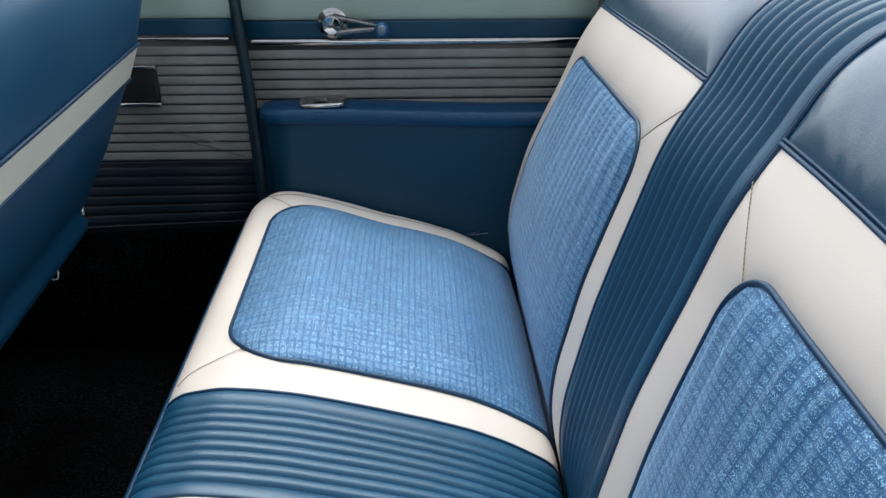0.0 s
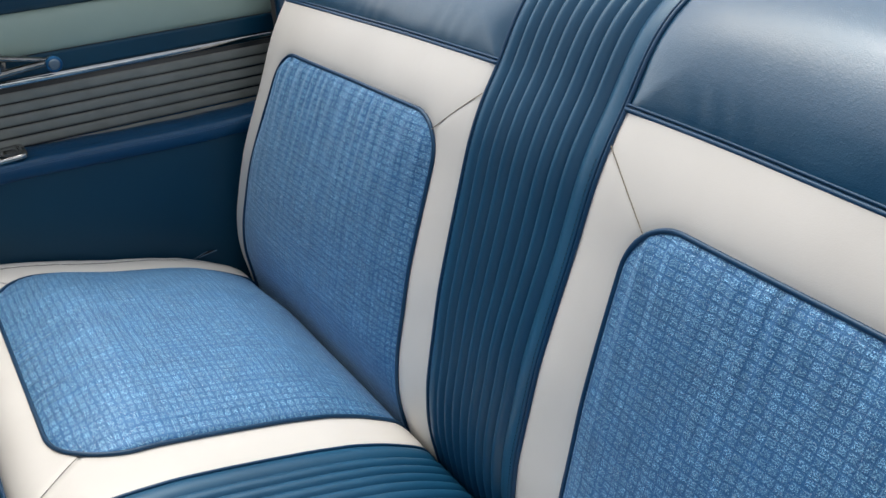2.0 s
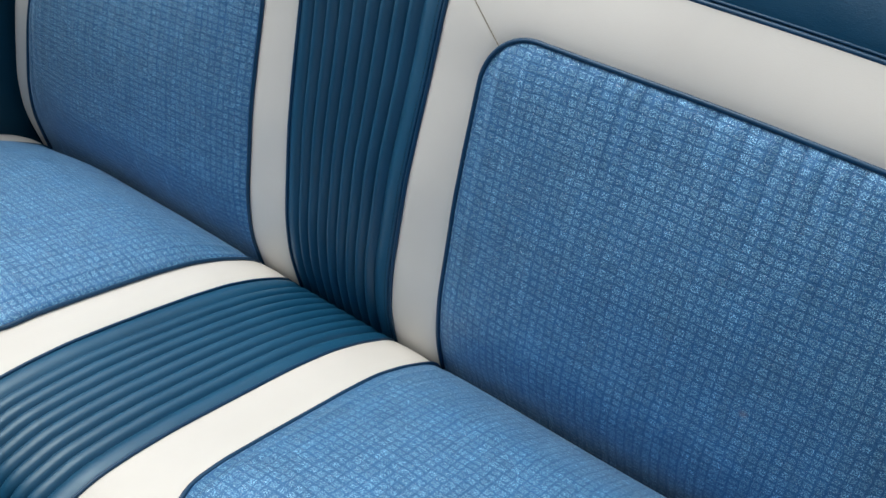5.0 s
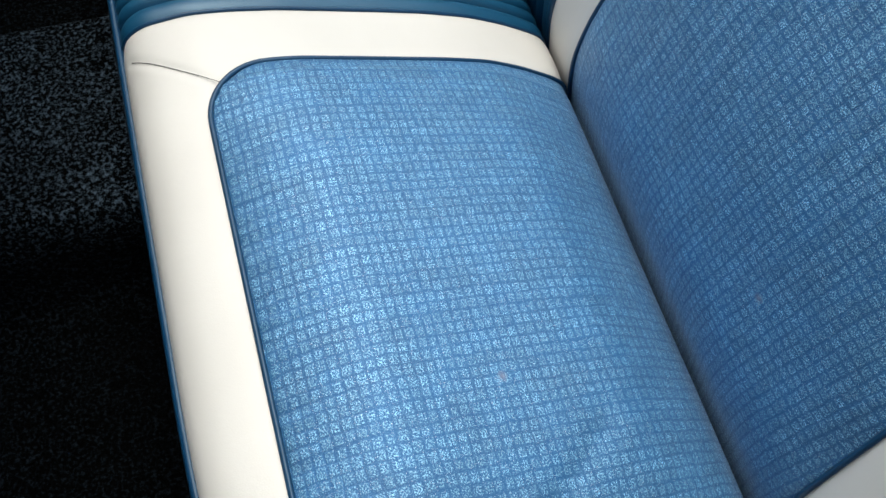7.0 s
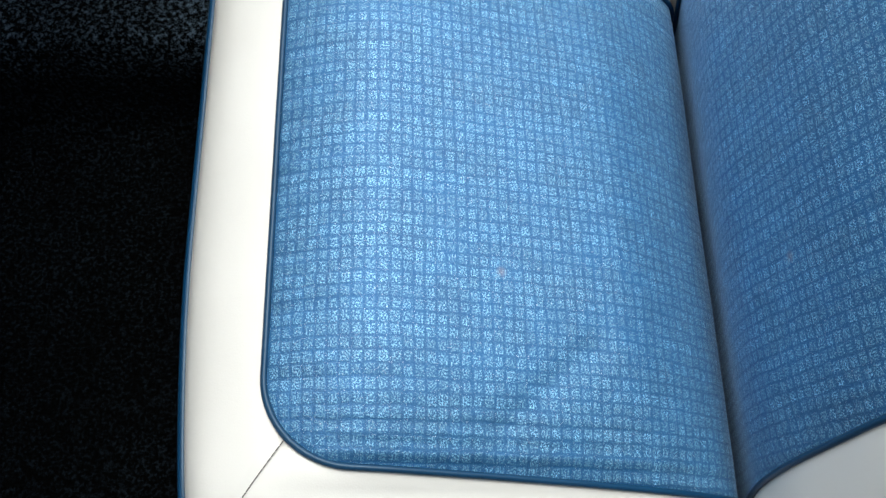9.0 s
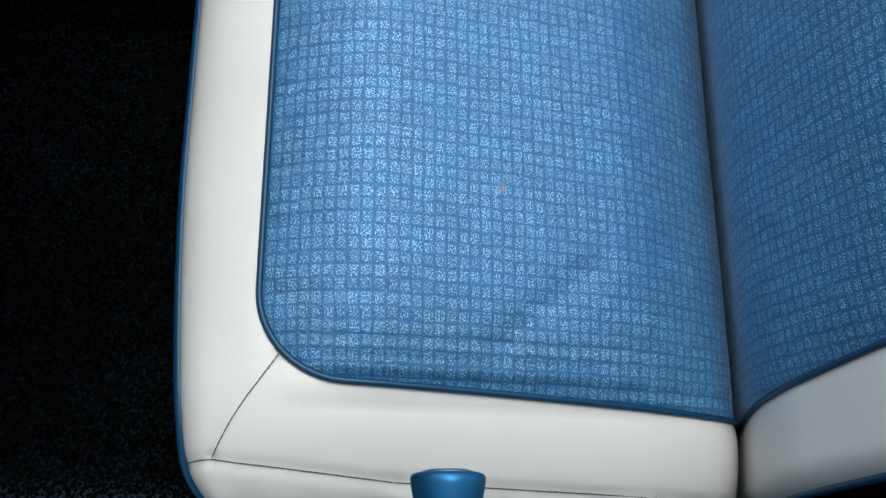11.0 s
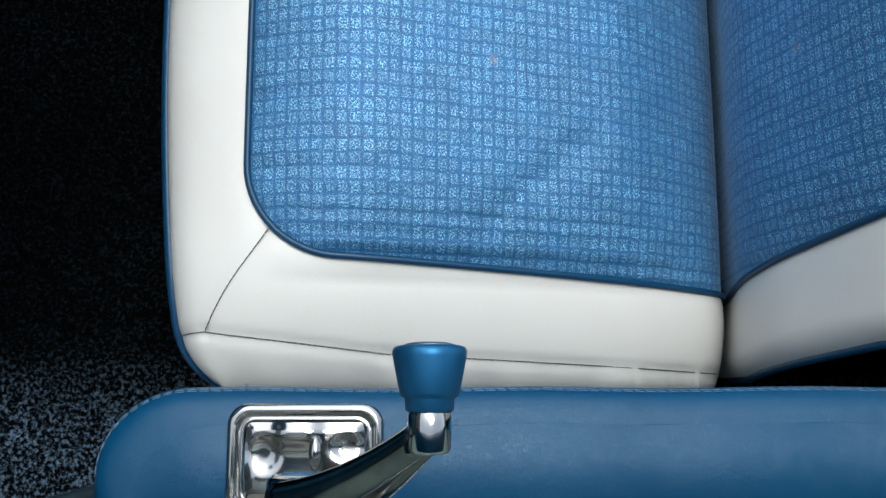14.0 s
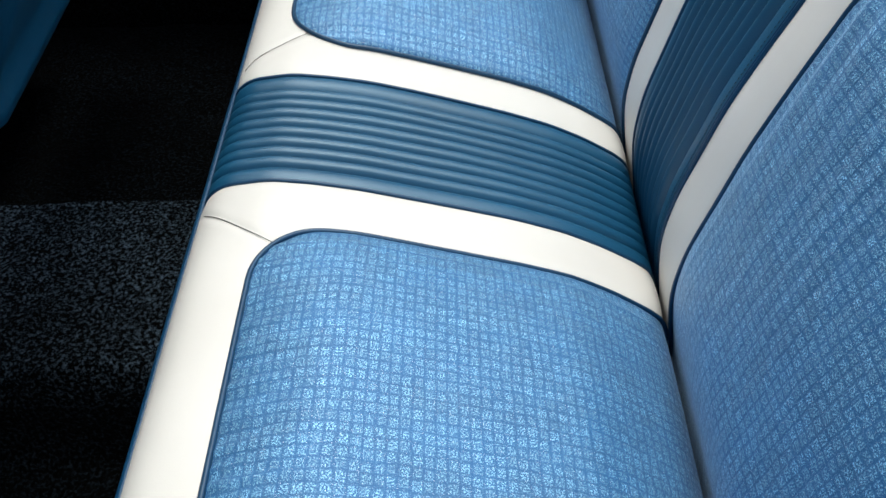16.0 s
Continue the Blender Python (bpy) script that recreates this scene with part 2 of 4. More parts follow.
BLUE_METAL = plain("blue_enamel", (0.018, 0.125, 0.27), 0.38, 0.7, 60, 0.15, 0.02)
PALE_METAL = plain("pale_cap_metal", (0.20, 0.26, 0.31), 0.35, 0.8, 60, 0.2, 0.03)
BLACK = plain("black_plastic", (0.008, 0.008, 0.01), 0.5)
WINDLACE = plain("dark_teal_windlace", (0.007, 0.030, 0.045), 0.5)
TAN_THREAD = plain("tan_thread", (0.30, 0.26, 0.20), 0.8)
THREAD = plain("pale_thread", (0.11, 0.21, 0.33), 0.7)
DARK_THREAD = plain("dark_thread", (0.06, 0.055, 0.05), 0.8)
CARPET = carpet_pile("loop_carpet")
SKY_BLOCK = plain("sky_block_dark", (0.07, 0.075, 0.075), 0.85, 0, 5, 0.3, 0.4)
GROUND = plain("grey_asphalt", (0.10, 0.10, 0.10), 0.9, 0, 3, 0.3, 0.3)


# ---- building helpers ----
def smooth(lo, hi, v):
    t = np.clip((v - lo) / (hi - lo), 0, 1)
    return t * t * (3 - 2 * t)


def mesh_object(name, verts, faces, material, parent=None, label="", uvs=None, flat=False):
    me = bpy.data.meshes.new(name)
    me.from_pydata([tuple(map(float, v)) for v in verts], [], faces)
    if uvs is not None:
        layer = me.uv_layers.new(name="UVMap")
        idx = np.empty(len(me.loops), dtype=np.int32)
        me.loops.foreach_get("vertex_index", idx)
        layer.data.foreach_set("uv", np.asarray(uvs, dtype=np.float32)[idx].ravel())
    me.materials.append(material)
    me.polygons.foreach_set("use_smooth", [not flat] * len(me.polygons))
    me.update()
    ob = new(name, me)
    ob.parent = parent
    return tagged(ob, label)


def part(name, bm, material, parent=None, label="", flat=False):
    me = bpy.data.meshes.new(name)
    bmesh.ops.recalc_face_normals(bm, faces=bm.faces)
    for f in bm.faces:
        f.smooth = not flat
    bm.to_mesh(me)
    bm.free()
    me.materials.append(material)
    ob = new(name, me)
    ob.parent = parent
    return tagged(ob, label)


def grid_faces(rows, cols, keep=None):
    out = []
    for i in range(rows - 1):
        for j in range(cols - 1):
            if keep is None or keep(i, j):
                a = i * cols + j
                out.append((a, a + 1, a + cols + 1, a + cols))
    return out


def tube(pts, r, n=8, verts=None, faces=None, closed_ends=True):
    """Adds a round cord along pts to the lists verts and faces."""
    verts, faces = ([], []) if verts is None else (verts, faces)
    pts = [Vector(p) for p in pts]
    base, up = len(verts), Vector((0.3, 0.2, 0.93)).normalized()
    for i, p in enumerate(pts):
        d = (pts[min(i + 1, len(pts) - 1)] - pts[max(i - 1, 0)]).normalized()
        a = d.cross(up)
        if a.length < 1e-4:
            a = d.cross(Vector((1, 0, 0)))
        a.normalize()
        c = d.cross(a)
        up = a.cross(d) if a.cross(d).dot(up) > 0 else up
        for k in range(n):
            t = 2 * math.pi * k / n
            verts.append(p + r * (math.cos(t) * a + math.sin(t) * c))
    for i in range(len(pts) - 1):
        for k in range(n):
            q = base + i * n
            faces.append((q + k, q + (k + 1) % n, q + n + (k + 1) % n, q + n + k))
    if closed_ends:
        faces.append(tuple(base + k for k in range(n - 1, -1, -1)))
        faces.append(tuple(base + (len(pts) - 1) * n + k for k in range(n)))
    return verts, faces


def cord(name, pts, r, material, parent, label="", n=8):
    v, f = tube(pts, r, n)
    return mesh_object(name, v, f, material, parent, label)


def dashes(name, pts, r, length, gap, material, parent, label=""):
    """Single stitches laid along a line, as one seam."""
    p = np.array([tuple(q) for q in pts], dtype=float)
    s = np.concatenate([[0], np.cumsum(np.linalg.norm(np.diff(p, axis=0), axis=1))])
    at = lambda d: tuple(np.interp(d, s, p[:, k]) for k in range(3))
    v, f, d = [], [], 0.0
    while d + length < s[-1]:
        tube([at(d), at(d + length * 0.5), at(d + length)], r, 5, v, f)
        d += length + gap
    ob = mesh_object(name, v, f, material, parent, label)
    return tagged(ob, kind="stuff")


def box(bm, lo, hi, bevel=0.0, segments=2):
    m = Matrix.LocRotScale([(a + b) / 2 for a, b in zip(lo, hi)], None, [b - a for a, b in zip(lo, hi)])
    g = bmesh.ops.create_cube(bm, size=1.0, matrix=m)
    if bevel:
        es = list({e for v in g["verts"] for e in v.link_edges})
        bmesh.ops.bevel(bm, geom=es, offset=bevel, segments=segments, profile=0.5, affect="EDGES")
    return bm


def boxed(name, lo, hi, material, parent=None, label="", bevel=0.0):
    return part(name, box(bmesh.new(), lo, hi, bevel), material, parent, label)


def lathe(bm, profile, centre, axis, n=28):
    """Turns (radius, distance) pairs about axis from centre."""
    axis = Vector(axis).normalized()
    a = axis.orthogonal().normalized()
    b = axis.cross(a)
    rings = []
    for r, d in profile:
        rings.append([bm.verts.new(Vector(centre) + axis * d + r * (math.cos(2 * math.pi * k / n) * a + math.sin(2 * math.pi * k / n) * b)) for k in range(n)])
    for q, w in zip(rings, rings[1:]):
        for k in range(n):
            bm.faces.new((q[k], q[(k + 1) % n], w[(k + 1) % n], w[k]))
    bm.faces.new(rings[0][::-1]), bm.faces.new(rings[-1])
    return bm


def thing(name, label, category, at=(0, 0, 0), group="", kind=""):
    e = new(name)
    e.empty_display_size = 0.05
    return tagged(e, label, category, group, kind)


class Profile:
    """A smooth line through (x, z) points, by its length s."""

    def __init__(self, pts, blur=9):
        p = np.array(pts, dtype=float)
        d = np.concatenate([[0], np.cumsum(np.hypot(*np.diff(p, axis=0).T))])
        u = np.linspace(0, d[-1], 600)
        x, z = np.interp(u, d, p[:, 0]), np.interp(u, d, p[:, 1])
        for _ in range(3):
            k = np.ones(2 * blur + 1) / (2 * blur + 1)
            x = np.convolve(np.pad(x, blur, mode="reflect", reflect_type="odd"), k, "valid")
            z = np.convolve(np.pad(z, blur, mode="reflect", reflect_type="odd"), k, "valid")
        self.x, self.z = x, z
        self.s = np.concatenate([[0], np.cumsum(np.hypot(np.diff(x), np.diff(z)))])
        self.length = self.s[-1]

    def at(self, s):
        return np.interp(s, self.s, self.x), np.interp(s, self.s, self.z)

    def s_of_x(self, x):
        return float(self.s[np.argmin(abs(self.x - x))])

    def s_of_z(self, z):
        return float(self.s[np.argmin(abs(self.z - z))])


rng = np.random.default_rng(4)
WAVES = [(rng.uniform(6, 26), rng.uniform(6, 26), rng.uniform(0, 6.3), rng.uniform(0.3, 1.0)) for _ in range(9)]


def uneven(s, y):
    """Slow unevenness of stuffed upholstery, about one millimetre."""
    return sum(a * np.sin(p * s + q * y + f) for p, q, f, a in WAVES) * 0.00035


SEAT = Profile([(-0.452, 0.402), (-0.449, 0.417), (-0.430, 0.431), (-0.385, 0.4365), (-0.345, 0.4315), (-0.300, 0.4225), (-0.250, 0.4085),
                (-0.200, 0.3935), (-0.150, 0.3775), (-0.100, 0.3585), (-0.060, 0.338), (-0.022, 0.314), (-0.004, 0.299), (0.003, 0.268), (0.004, 0.215)], 8)
BACK = Profile([(0.018, 0.200), (0.014, 0.255), (0.006, 0.303), (0.002, 0.345), (0.008, 0.400), (0.020, 0.445), (0.038, 0.512), (0.060, 0.572), (0.082, 0.630),
                (0.104, 0.692), (0.124, 0.730), (0.148, 0.763), (0.166, 0.796), (0.187, 0.826), (0.217, 0.848), (0.280, 0.868), (0.360, 0.873), (0.46, 0.862)], 9)


def seat_base(s, y):
    x, z = SEAT.at(s)
    a = np.abs(y)
    x, z = x + 0 * a, z + 0 * a
    fill = smooth(-0.40, -0.29, x) * (1 - smooth(-0.12, 0.0, x))
    z = z + 0.028 * np.clip(1 - ((a - 0.41) / 0.262) ** 4, 0, 1) * fill
    t = np.clip((a - 0.65) / 0.100, 0, 0.985)
    z = z - np.where(y > 0, 0.016, 0.056) * (1 - np.sqrt(1 - t * t)) - 0.020 * smooth(0.46, 0.66, y) * smooth(-0.44, -0.20, x)
    x = x + (0.022 * np.clip((a - 0.45) / 0.3, 0, 1) ** 2 * (y < 0) + np.where(y < 0, 0.045 - np.sqrt(0.045 ** 2 - np.clip(a - 0.7040, 0, 0.0445) ** 2), 0.035 * np.clip((a - 0.65) / 0.098, 0, 1) ** 3)) * (1 - smooth(0.0, 0.08, s))
    return np.stack([x, y + 0 * x, z + uneven(s, y)], -1)


def back_outer(s):
    """Half width of the backrest: widest at the foot."""
    return np.interp(s, [0.10, 0.30], [0.739, 0.719])


def back_base(s, y):
    x, z = BACK.at(s)
    a = np.abs(y)
    x, z = x + 0 * a, z + 0 * a
    z = np.where(z > 0.3, 0.3 + (z - 0.3) * (1 - np.where(y < 0, 0.090, 0.060) * (a / 0.7) ** 2), z)
    x = x + 0.014 * (a / 0.7) ** 4 * smooth(0.45, 0.7, z)
    t = np.clip((a - back_outer(s) + 0.0197) / 0.020, 0, 0.985)
    x = x + 0.018 * (1 - np.sqrt(1 - t * t))
    return np.stack([x - uneven(s, y), y + 0 * x, z], -1)


def lifted(base, s, y, h):
    """The surface, raised by h along its normal."""
    e = 1e-3
    p = base(s, y)
    n = np.cross(base(s, y + e) - base(s, y - e), base(s + e, y) - base(s - e, y))
    n /= np.linalg.norm(n, axis=-1, keepdims=True)
    if base is seat_base:
        n *= np.sign(n[..., 2:3] + 1e-9)
    else:
        n *= np.where(n[..., 0:1] * 0.7 - n[..., 2:3] * 0.7 > 0, -1.0, 1.0)
    return p + n * np.asarray(h)[..., None]


class Panel:
    """A cloth panel: y from inner to outer (which tapers from s0 to s1), with two rounded corners at one end."""

    def __init__(self, inner, outer, s0, s1, r, round_low):
        self.inner, self.outer, self.s0, self.s1, self.r, self.low = inner, outer, s0, s1, r, round_low

    def edge(self, s):
        return self.outer[0] + (self.outer[1] - self.outer[0]) * np.clip((s - self.s0) / (self.s1 - self.s0), 0, 1)

    def inset(self, s):
        d = np.clip((self.s0 + self.r - s) if self.low else (s - (self.s1 - self.r)), 0, self.r)
        return self.r - np.sqrt(np.maximum(self.r ** 2 - d ** 2, 0))

    def depth(self, s, a):
        """How far inside (+) or outside (-) the outline."""
        o = self.edge(s)
        dy = np.abs(a - (self.inner + o) / 2) - ((o - self.inner) / 2 - self.r)
        ds = ((self.s0 + self.r) - s) if self.low else (s - (self.s1 - self.r))
        return self.r - np.where((dy > 0) & (ds > 0), np.hypot(np.maximum(dy, 0), np.maximum(ds, 0)), np.maximum(dy, ds))

    def rows(self, n=110):
        arc = self.r * (1 - np.cos(np.linspace(0, math.pi / 2, 14)))
        if self.low:
            return np.concatenate([self.s0 + arc, np.linspace(self.s0 + self.r, self.s1, n)[1:]])
        return np.concatenate([np.linspace(self.s0, self.s1 - self.r, n)[:-1], self.s1 - arc[::-1]])

    def outline(self, side, grow=0.0):
        rows = self.rows(60)
        i, o = self.inset(rows), self.edge(rows)
        a = [(s, self.inner + d - grow) for s, d in zip(rows, i)]
        b = [(s, e - d + grow) for s, d, e in zip(rows, i, o)]
        end = self.s0 - grow if self.low else self.s1 + grow
        mid = [(end, v) for v in np.linspace(self.inner + self.r, self.edge(end) - self.r, 60)[1:-1]]
        path = (a[::-1] + mid + b) if self.low else (a + mid + b[::-1])
        return np.array([p[0] for p in path]), side * np.array([p[1] for p in path])


SEAT_CLOTH = {1: Panel(0.1545, (0.657, 0.675), SEAT.s_of_x(-0.400), SEAT.length, 0.082, True),
              -1: Panel(0.160, (0.652, 0.673), SEAT.s_of_x(-0.384), SEAT.length, 0.062, True)}
BACK_CLOTH = {1: Panel(0.160, (0.710, 0.644), 0.0, BACK.s_of_z(0.692), 0.055, False),
              -1: Panel(0.160, (0.680, 0.612), 0.0, BACK.s_of_z(0.692), 0.055, False)}
TOP_SEAM = BACK.s_of_z(0.760)


def seat_half(s):
    return 0.090 + 0 * s


def back_half(s):
    return 0.084 + 0.016 * smooth(0.05, 0.55, s)


def near_segment(s, y, p, q):
    p, q = np.array(p), np.array(q)
    d = q - p
    t = np.clip(((s - p[0]) * d[0] + (y - p[1]) * d[1]) / (d @ d), 0, 1)
    return np.hypot(s - p[0] - t * d[0], y - p[1] - t * d[1])


def cloth_part(parent, base, panel, side, puff, reach):
    rows = panel.rows()
    cols = np.linspace(0, 1, 120)
    inset = panel.inset(rows)
    S = np.repeat(rows[:, None], len(cols), 1)
    A = (panel.inner + inset)[:, None] + (panel.edge(rows) - panel.inner - 2 * inset)[:, None] * cols[None]
    d = np.maximum(panel.depth(S, A), 0)
    h = 0.001 + puff * (1 - np.exp(-d / reach)) + 0.003 * (1 - np.exp(-d / 0.008))
    # little puckers run in from the seam
    pucker = 0.0019 * np.exp(-d / 0.03) * np.sin(A * 330 + 3 * np.sin(A * 60)) * smooth(0, 0.004, d)
    if base is back_base:
        # slack waves hang down from the top seam
        pucker = 0.5 * pucker + 0.0017 * np.exp(-(panel.s1 - S) / 0.11) * np.sin(A * 232 + 2.2 * np.sin(A * 37 + 1) + 14 * S) * smooth(0, 0.012, d)
    else:
        # and short folds run back from the front edge
        pucker = pucker + 0.0009 * np.exp(-(S - panel.s0) / 0.05) * np.sin(A * 185 + 2.5 * np.sin(A * 43)) * smooth(0, 0.012, d)
    if base is seat_base and side < 0:
        # a slack fold towards the outer rear corner
        h = h - 0.0022 * np.exp(-(near_segment(S, A, (0.26, 0.625), (0.34, 0.560)) / 0.012) ** 2)
    thin = 1 - 0.85 * smooth(SEAT.length - 0.125, SEAT.length - 0.075, S) if base is seat_base else 0.1 + 0.9 * smooth(0.085, 0.21, S)
    P = lifted(base, S, side * A, (h + pucker) * thin)
    return mesh_object("cloth_panel", P.reshape(-1, 3), grid_faces(len(rows), len(cols)), CLOTH, parent,
                       "woven blue cloth panel", np.stack([side * A, S], -1).reshape(-1, 2))


def border_part(parent, base, panel, side, half, outer, s0, s1, seams):
    rows = np.linspace(s0, s1, int((s1 - s0) / 0.004))
    cols = np.linspace(0, 1, 165)
    S = np.repeat(rows[:, None], len(cols), 1)
    A = half(rows)[:, None] + ((outer(rows) if callable(outer) else outer) - half(rows))[:, None] * cols[None]
    d = panel.depth(S, A)
    near = np.minimum(np.maximum(-d, 0), np.abs(A - half(S)))
    h = 0.0035 * (1 - np.exp(-near / 0.010)) - 0.006 * smooth(0.004, 0.02, d)
    for p, q in seams:
        g = near_segment(S, A, p, q)
        h = h - (0.0022 if base is seat_base else 0.0008) * np.exp(-(g / 0.0035) ** 2)
    if base is seat_base:
        # the boxing below the side seam is loosely gathered
        low = smooth(0.72, 0.742, A)
        h = h + low * (0.0014 * np.sin(S * 55 + 8 * A) * np.sin(S * 17 + 1.3) + 0.0006 * np.sin(S * 140)) * (1.0 if side < 0 else 0.3)
        if side < 0:
            # three short tucks by the seat back
            for x, w in ((-0.088, 0.0035), (-0.052, 0.0025), (-0.028, 0.0030)):
                h = h + 0.0024 * smooth(0.722, 0.742, A) * np.exp(-((S - SEAT.s_of_x(x) - 0.25 * (A - 0.735)) / w) ** 2)
    P = lifted(base, S, side * A, h)
    inside = d > 0.016
    faces = grid_faces(len(rows), len(cols), lambda i, j: not (inside[i, j] and inside[i + 1, j] and inside[i, j + 1] and inside[i + 1, j + 1]))
    used = sorted({v for f in faces for v in f})
    index = {v: k for k, v in enumerate(used)}
    return mesh_object("border", P.reshape(-1, 3)[used], [tuple(index[v] for v in f) for f in faces], CREAM, parent, "smooth cream vinyl border")


def pleats(parent, base, half, s0, s1):
    """Eight stuffed ridges between two flat margins."""
    seat = base is seat_base
    deep = 0.0054 if seat else 0.0084
    rows = np.linspace(s0, s1, 130)
    low, high, n = (0.024, 0.024, 8) if seat else (0.030, 0.018, 8)
    cols = np.linspace(-1, 1, 13)
    S = np.repeat(rows[:, None], 13, 1)
    w = (2 * half(rows) - low - high) / n
    for k in range(n):
        c = -half(rows) + low + w * (k + 0.5)
        Y = c[:, None] + cols[None] * w[:, None] * 0.502
        dome = (1 - np.abs(cols) ** 2.6) if seat else 0.45 * (1 - np.abs(cols) ** 2.4) + 0.55 * np.cos(cols * math.pi / 2) ** 1.6
        H = deep * dome[None] * (1 + 0.03 * np.sin(S * 40 + k)) - deep / 2
        P = lifted(base, S, Y, H)
        mesh_object("pleat", P.reshape(-1, 3), grid_faces(len(rows), 13), NAVY_PLEAT, parent)
    cols = np.linspace(0, 1, 13)
    for side, margin in ((-1, low), (1, high)):
        Y = side * (half(rows)[:, None] - margin * (1 - cols[None]) * 1.01)
        H = 0.003 * np.sin(np.pi * cols)[None] - (deep / 2) * ((1 - cols) ** 5)[None] + 0 * S
        mesh_object("margin", lifted(base, S, Y, H).reshape(-1, 3), grid_faces(len(rows), 13), NAVY_PLEAT, parent)


def line_on(base, s, y, h):
    s, y = np.broadcast_arrays(np.asarray(s, float), np.asarray(y, float))
    return [tuple(p) for p in lifted(base, s, y, np.full(s.shape, h))]


def core(name, parent, base, s0, s1, half, drop, label):
    """The stuffing block under the covers, closed all round."""
    rows, cols = np.linspace(s0, s1, 40), np.linspace(-half, half, 60)
    S, Y = np.meshgrid(rows, cols, indexing="ij")
    top = lifted(base, S, Y, np.full(S.shape, -0.010))
    low = top + np.array(drop)
    if base is seat_base:
        low[..., 2] = 0.13
    v = np.concatenate([top.reshape(-1, 3), low.reshape(-1, 3)])
    n, c = top[..., 0].size, len(cols)
    f = grid_faces(len(rows), c)
    f += [tuple(i + n for i in q[::-1]) for q in grid_faces(len(rows), c)]
    rim = [j for j in range(c)] + [i * c + c - 1 for i in range(1, len(rows))] + [(len(rows) - 1) * c + j for j in range(c - 2, -1, -1)] + [i * c for i in range(len(rows) - 2, 0, -1)]
    f += [(a, b, b + n, a + n) for a, b in zip(rim, rim[1:] + rim[:1])]
    return mesh_object(name, v, f, NAVY_DULL, parent, label)


# ---- the car's shell ----
W = 0.82
FLOOR = 0.10


def carpet_floor():
    ys = np.linspace(-0.90, 0.86, 120)
    xs = np.linspace(-1.75, 0.60, 60)
    X, Y = np.meshgrid(xs, ys, indexing="ij")
    Z = FLOOR + 0.12 * (1 - smooth(0.14, 0.185, np.abs(Y))) + 0.002 * np.sin(X * 31 + Y * 23) + 0.0015 * np.sin(Y * 57 - X * 44)
    v = np.concatenate([np.stack([X, Y, Z], -1).reshape(-1, 3), np.stack([X, Y, 0 * Z + 0.02], -1).reshape(-1, 3)])
    n = X.size
    f = grid_faces(60, 120) + [tuple(i + n for i in q[::-1]) for q in grid_faces(60, 120)]
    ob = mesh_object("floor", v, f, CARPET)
    tagged(ob, "dark navy loop-pile carpet over the floor and tunnel", "carpet", kind="structure")


carpet_floor()


def shell():
    g = boxed("ground", (-400, -400, -0.45), (400, 400, -0.40), GROUND)
    tagged(g, "grey asphalt under the car", "ground", kind="structure")
    for side, name in ((1, "wall_right"), (-1, "wall_left")):
        y0, y1 = sorted((side * W, side * (W + 0.10)))
        ob = boxed(name, (-1.75 if side > 0 else -0.445, y0, -0.05), (0.95, y1, 0.80), NAVY_DULL, bevel=0.004)
        tagged(ob, "dark blue body side behind the trim panels", "car side", kind="structure")
    # unseen walls, added to block low sky and darken reflections
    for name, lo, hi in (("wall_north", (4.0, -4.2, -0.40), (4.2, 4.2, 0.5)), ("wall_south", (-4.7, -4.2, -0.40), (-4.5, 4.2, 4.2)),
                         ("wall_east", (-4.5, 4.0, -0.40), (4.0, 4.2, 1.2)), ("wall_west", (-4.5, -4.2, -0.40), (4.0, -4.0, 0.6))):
        ob = boxed(name, lo, hi, SKY_BLOCK)
        tagged(ob, "unseen dark wall, added to block low sky light", "yard wall", kind="structure")
    ob = boxed("wall_front", (-1.80, -0.92, -0.05), (-1.75, 0.92, 0.82), NAVY_DULL)
    tagged(ob, "dark firewall at the front of the cabin", "firewall", kind="structure")
    ob = boxed("wall_rear", (0.93, -0.92, 0.0), (0.98, 0.92, 0.86), NAVY_DULL)
    tagged(ob, "dark panel at the rear of the cabin", "panel", kind="structure")
    ob = boxed("parcel_shelf", (0.40, -0.82, 0.80), (0.95, 0.82, 0.835), NAVY_DULL, bevel=0.006)
    tagged(ob, "dark blue shelf behind the rear seat back", "shelf", kind="structure")


shell()


# ---- side trim ----
def slat(name, x0, x1, z0, z1, side, material, parent, proud=0.004):
    """One rib of the side panel: its lower edge stands out like a clapboard."""
    bm = bmesh.new()
    prof = [(0.0, z0), (proud, z0 + 0.0005), (proud * 1.05, z0 + 0.003), (proud * 0.9, z1 - 0.0055), (proud * 0.7, z1 - 0.0034), (0.0, z1 - 0.0030)]
    rows = []
    for x in np.linspace(x0, x1, 9):
        rows.append([bm.verts.new((x, side * (W - 0.003 - d), z)) for d, z in prof])
    for a, b in zip(rows, rows[1:]):
        for k in range(len(prof) - 1):
            bm.faces.new((a[k], a[k + 1], b[k + 1], b[k]))
    for r in (rows[0], rows[-1]):
        bm.faces.new(r)
    return part(name, bm, material, parent)


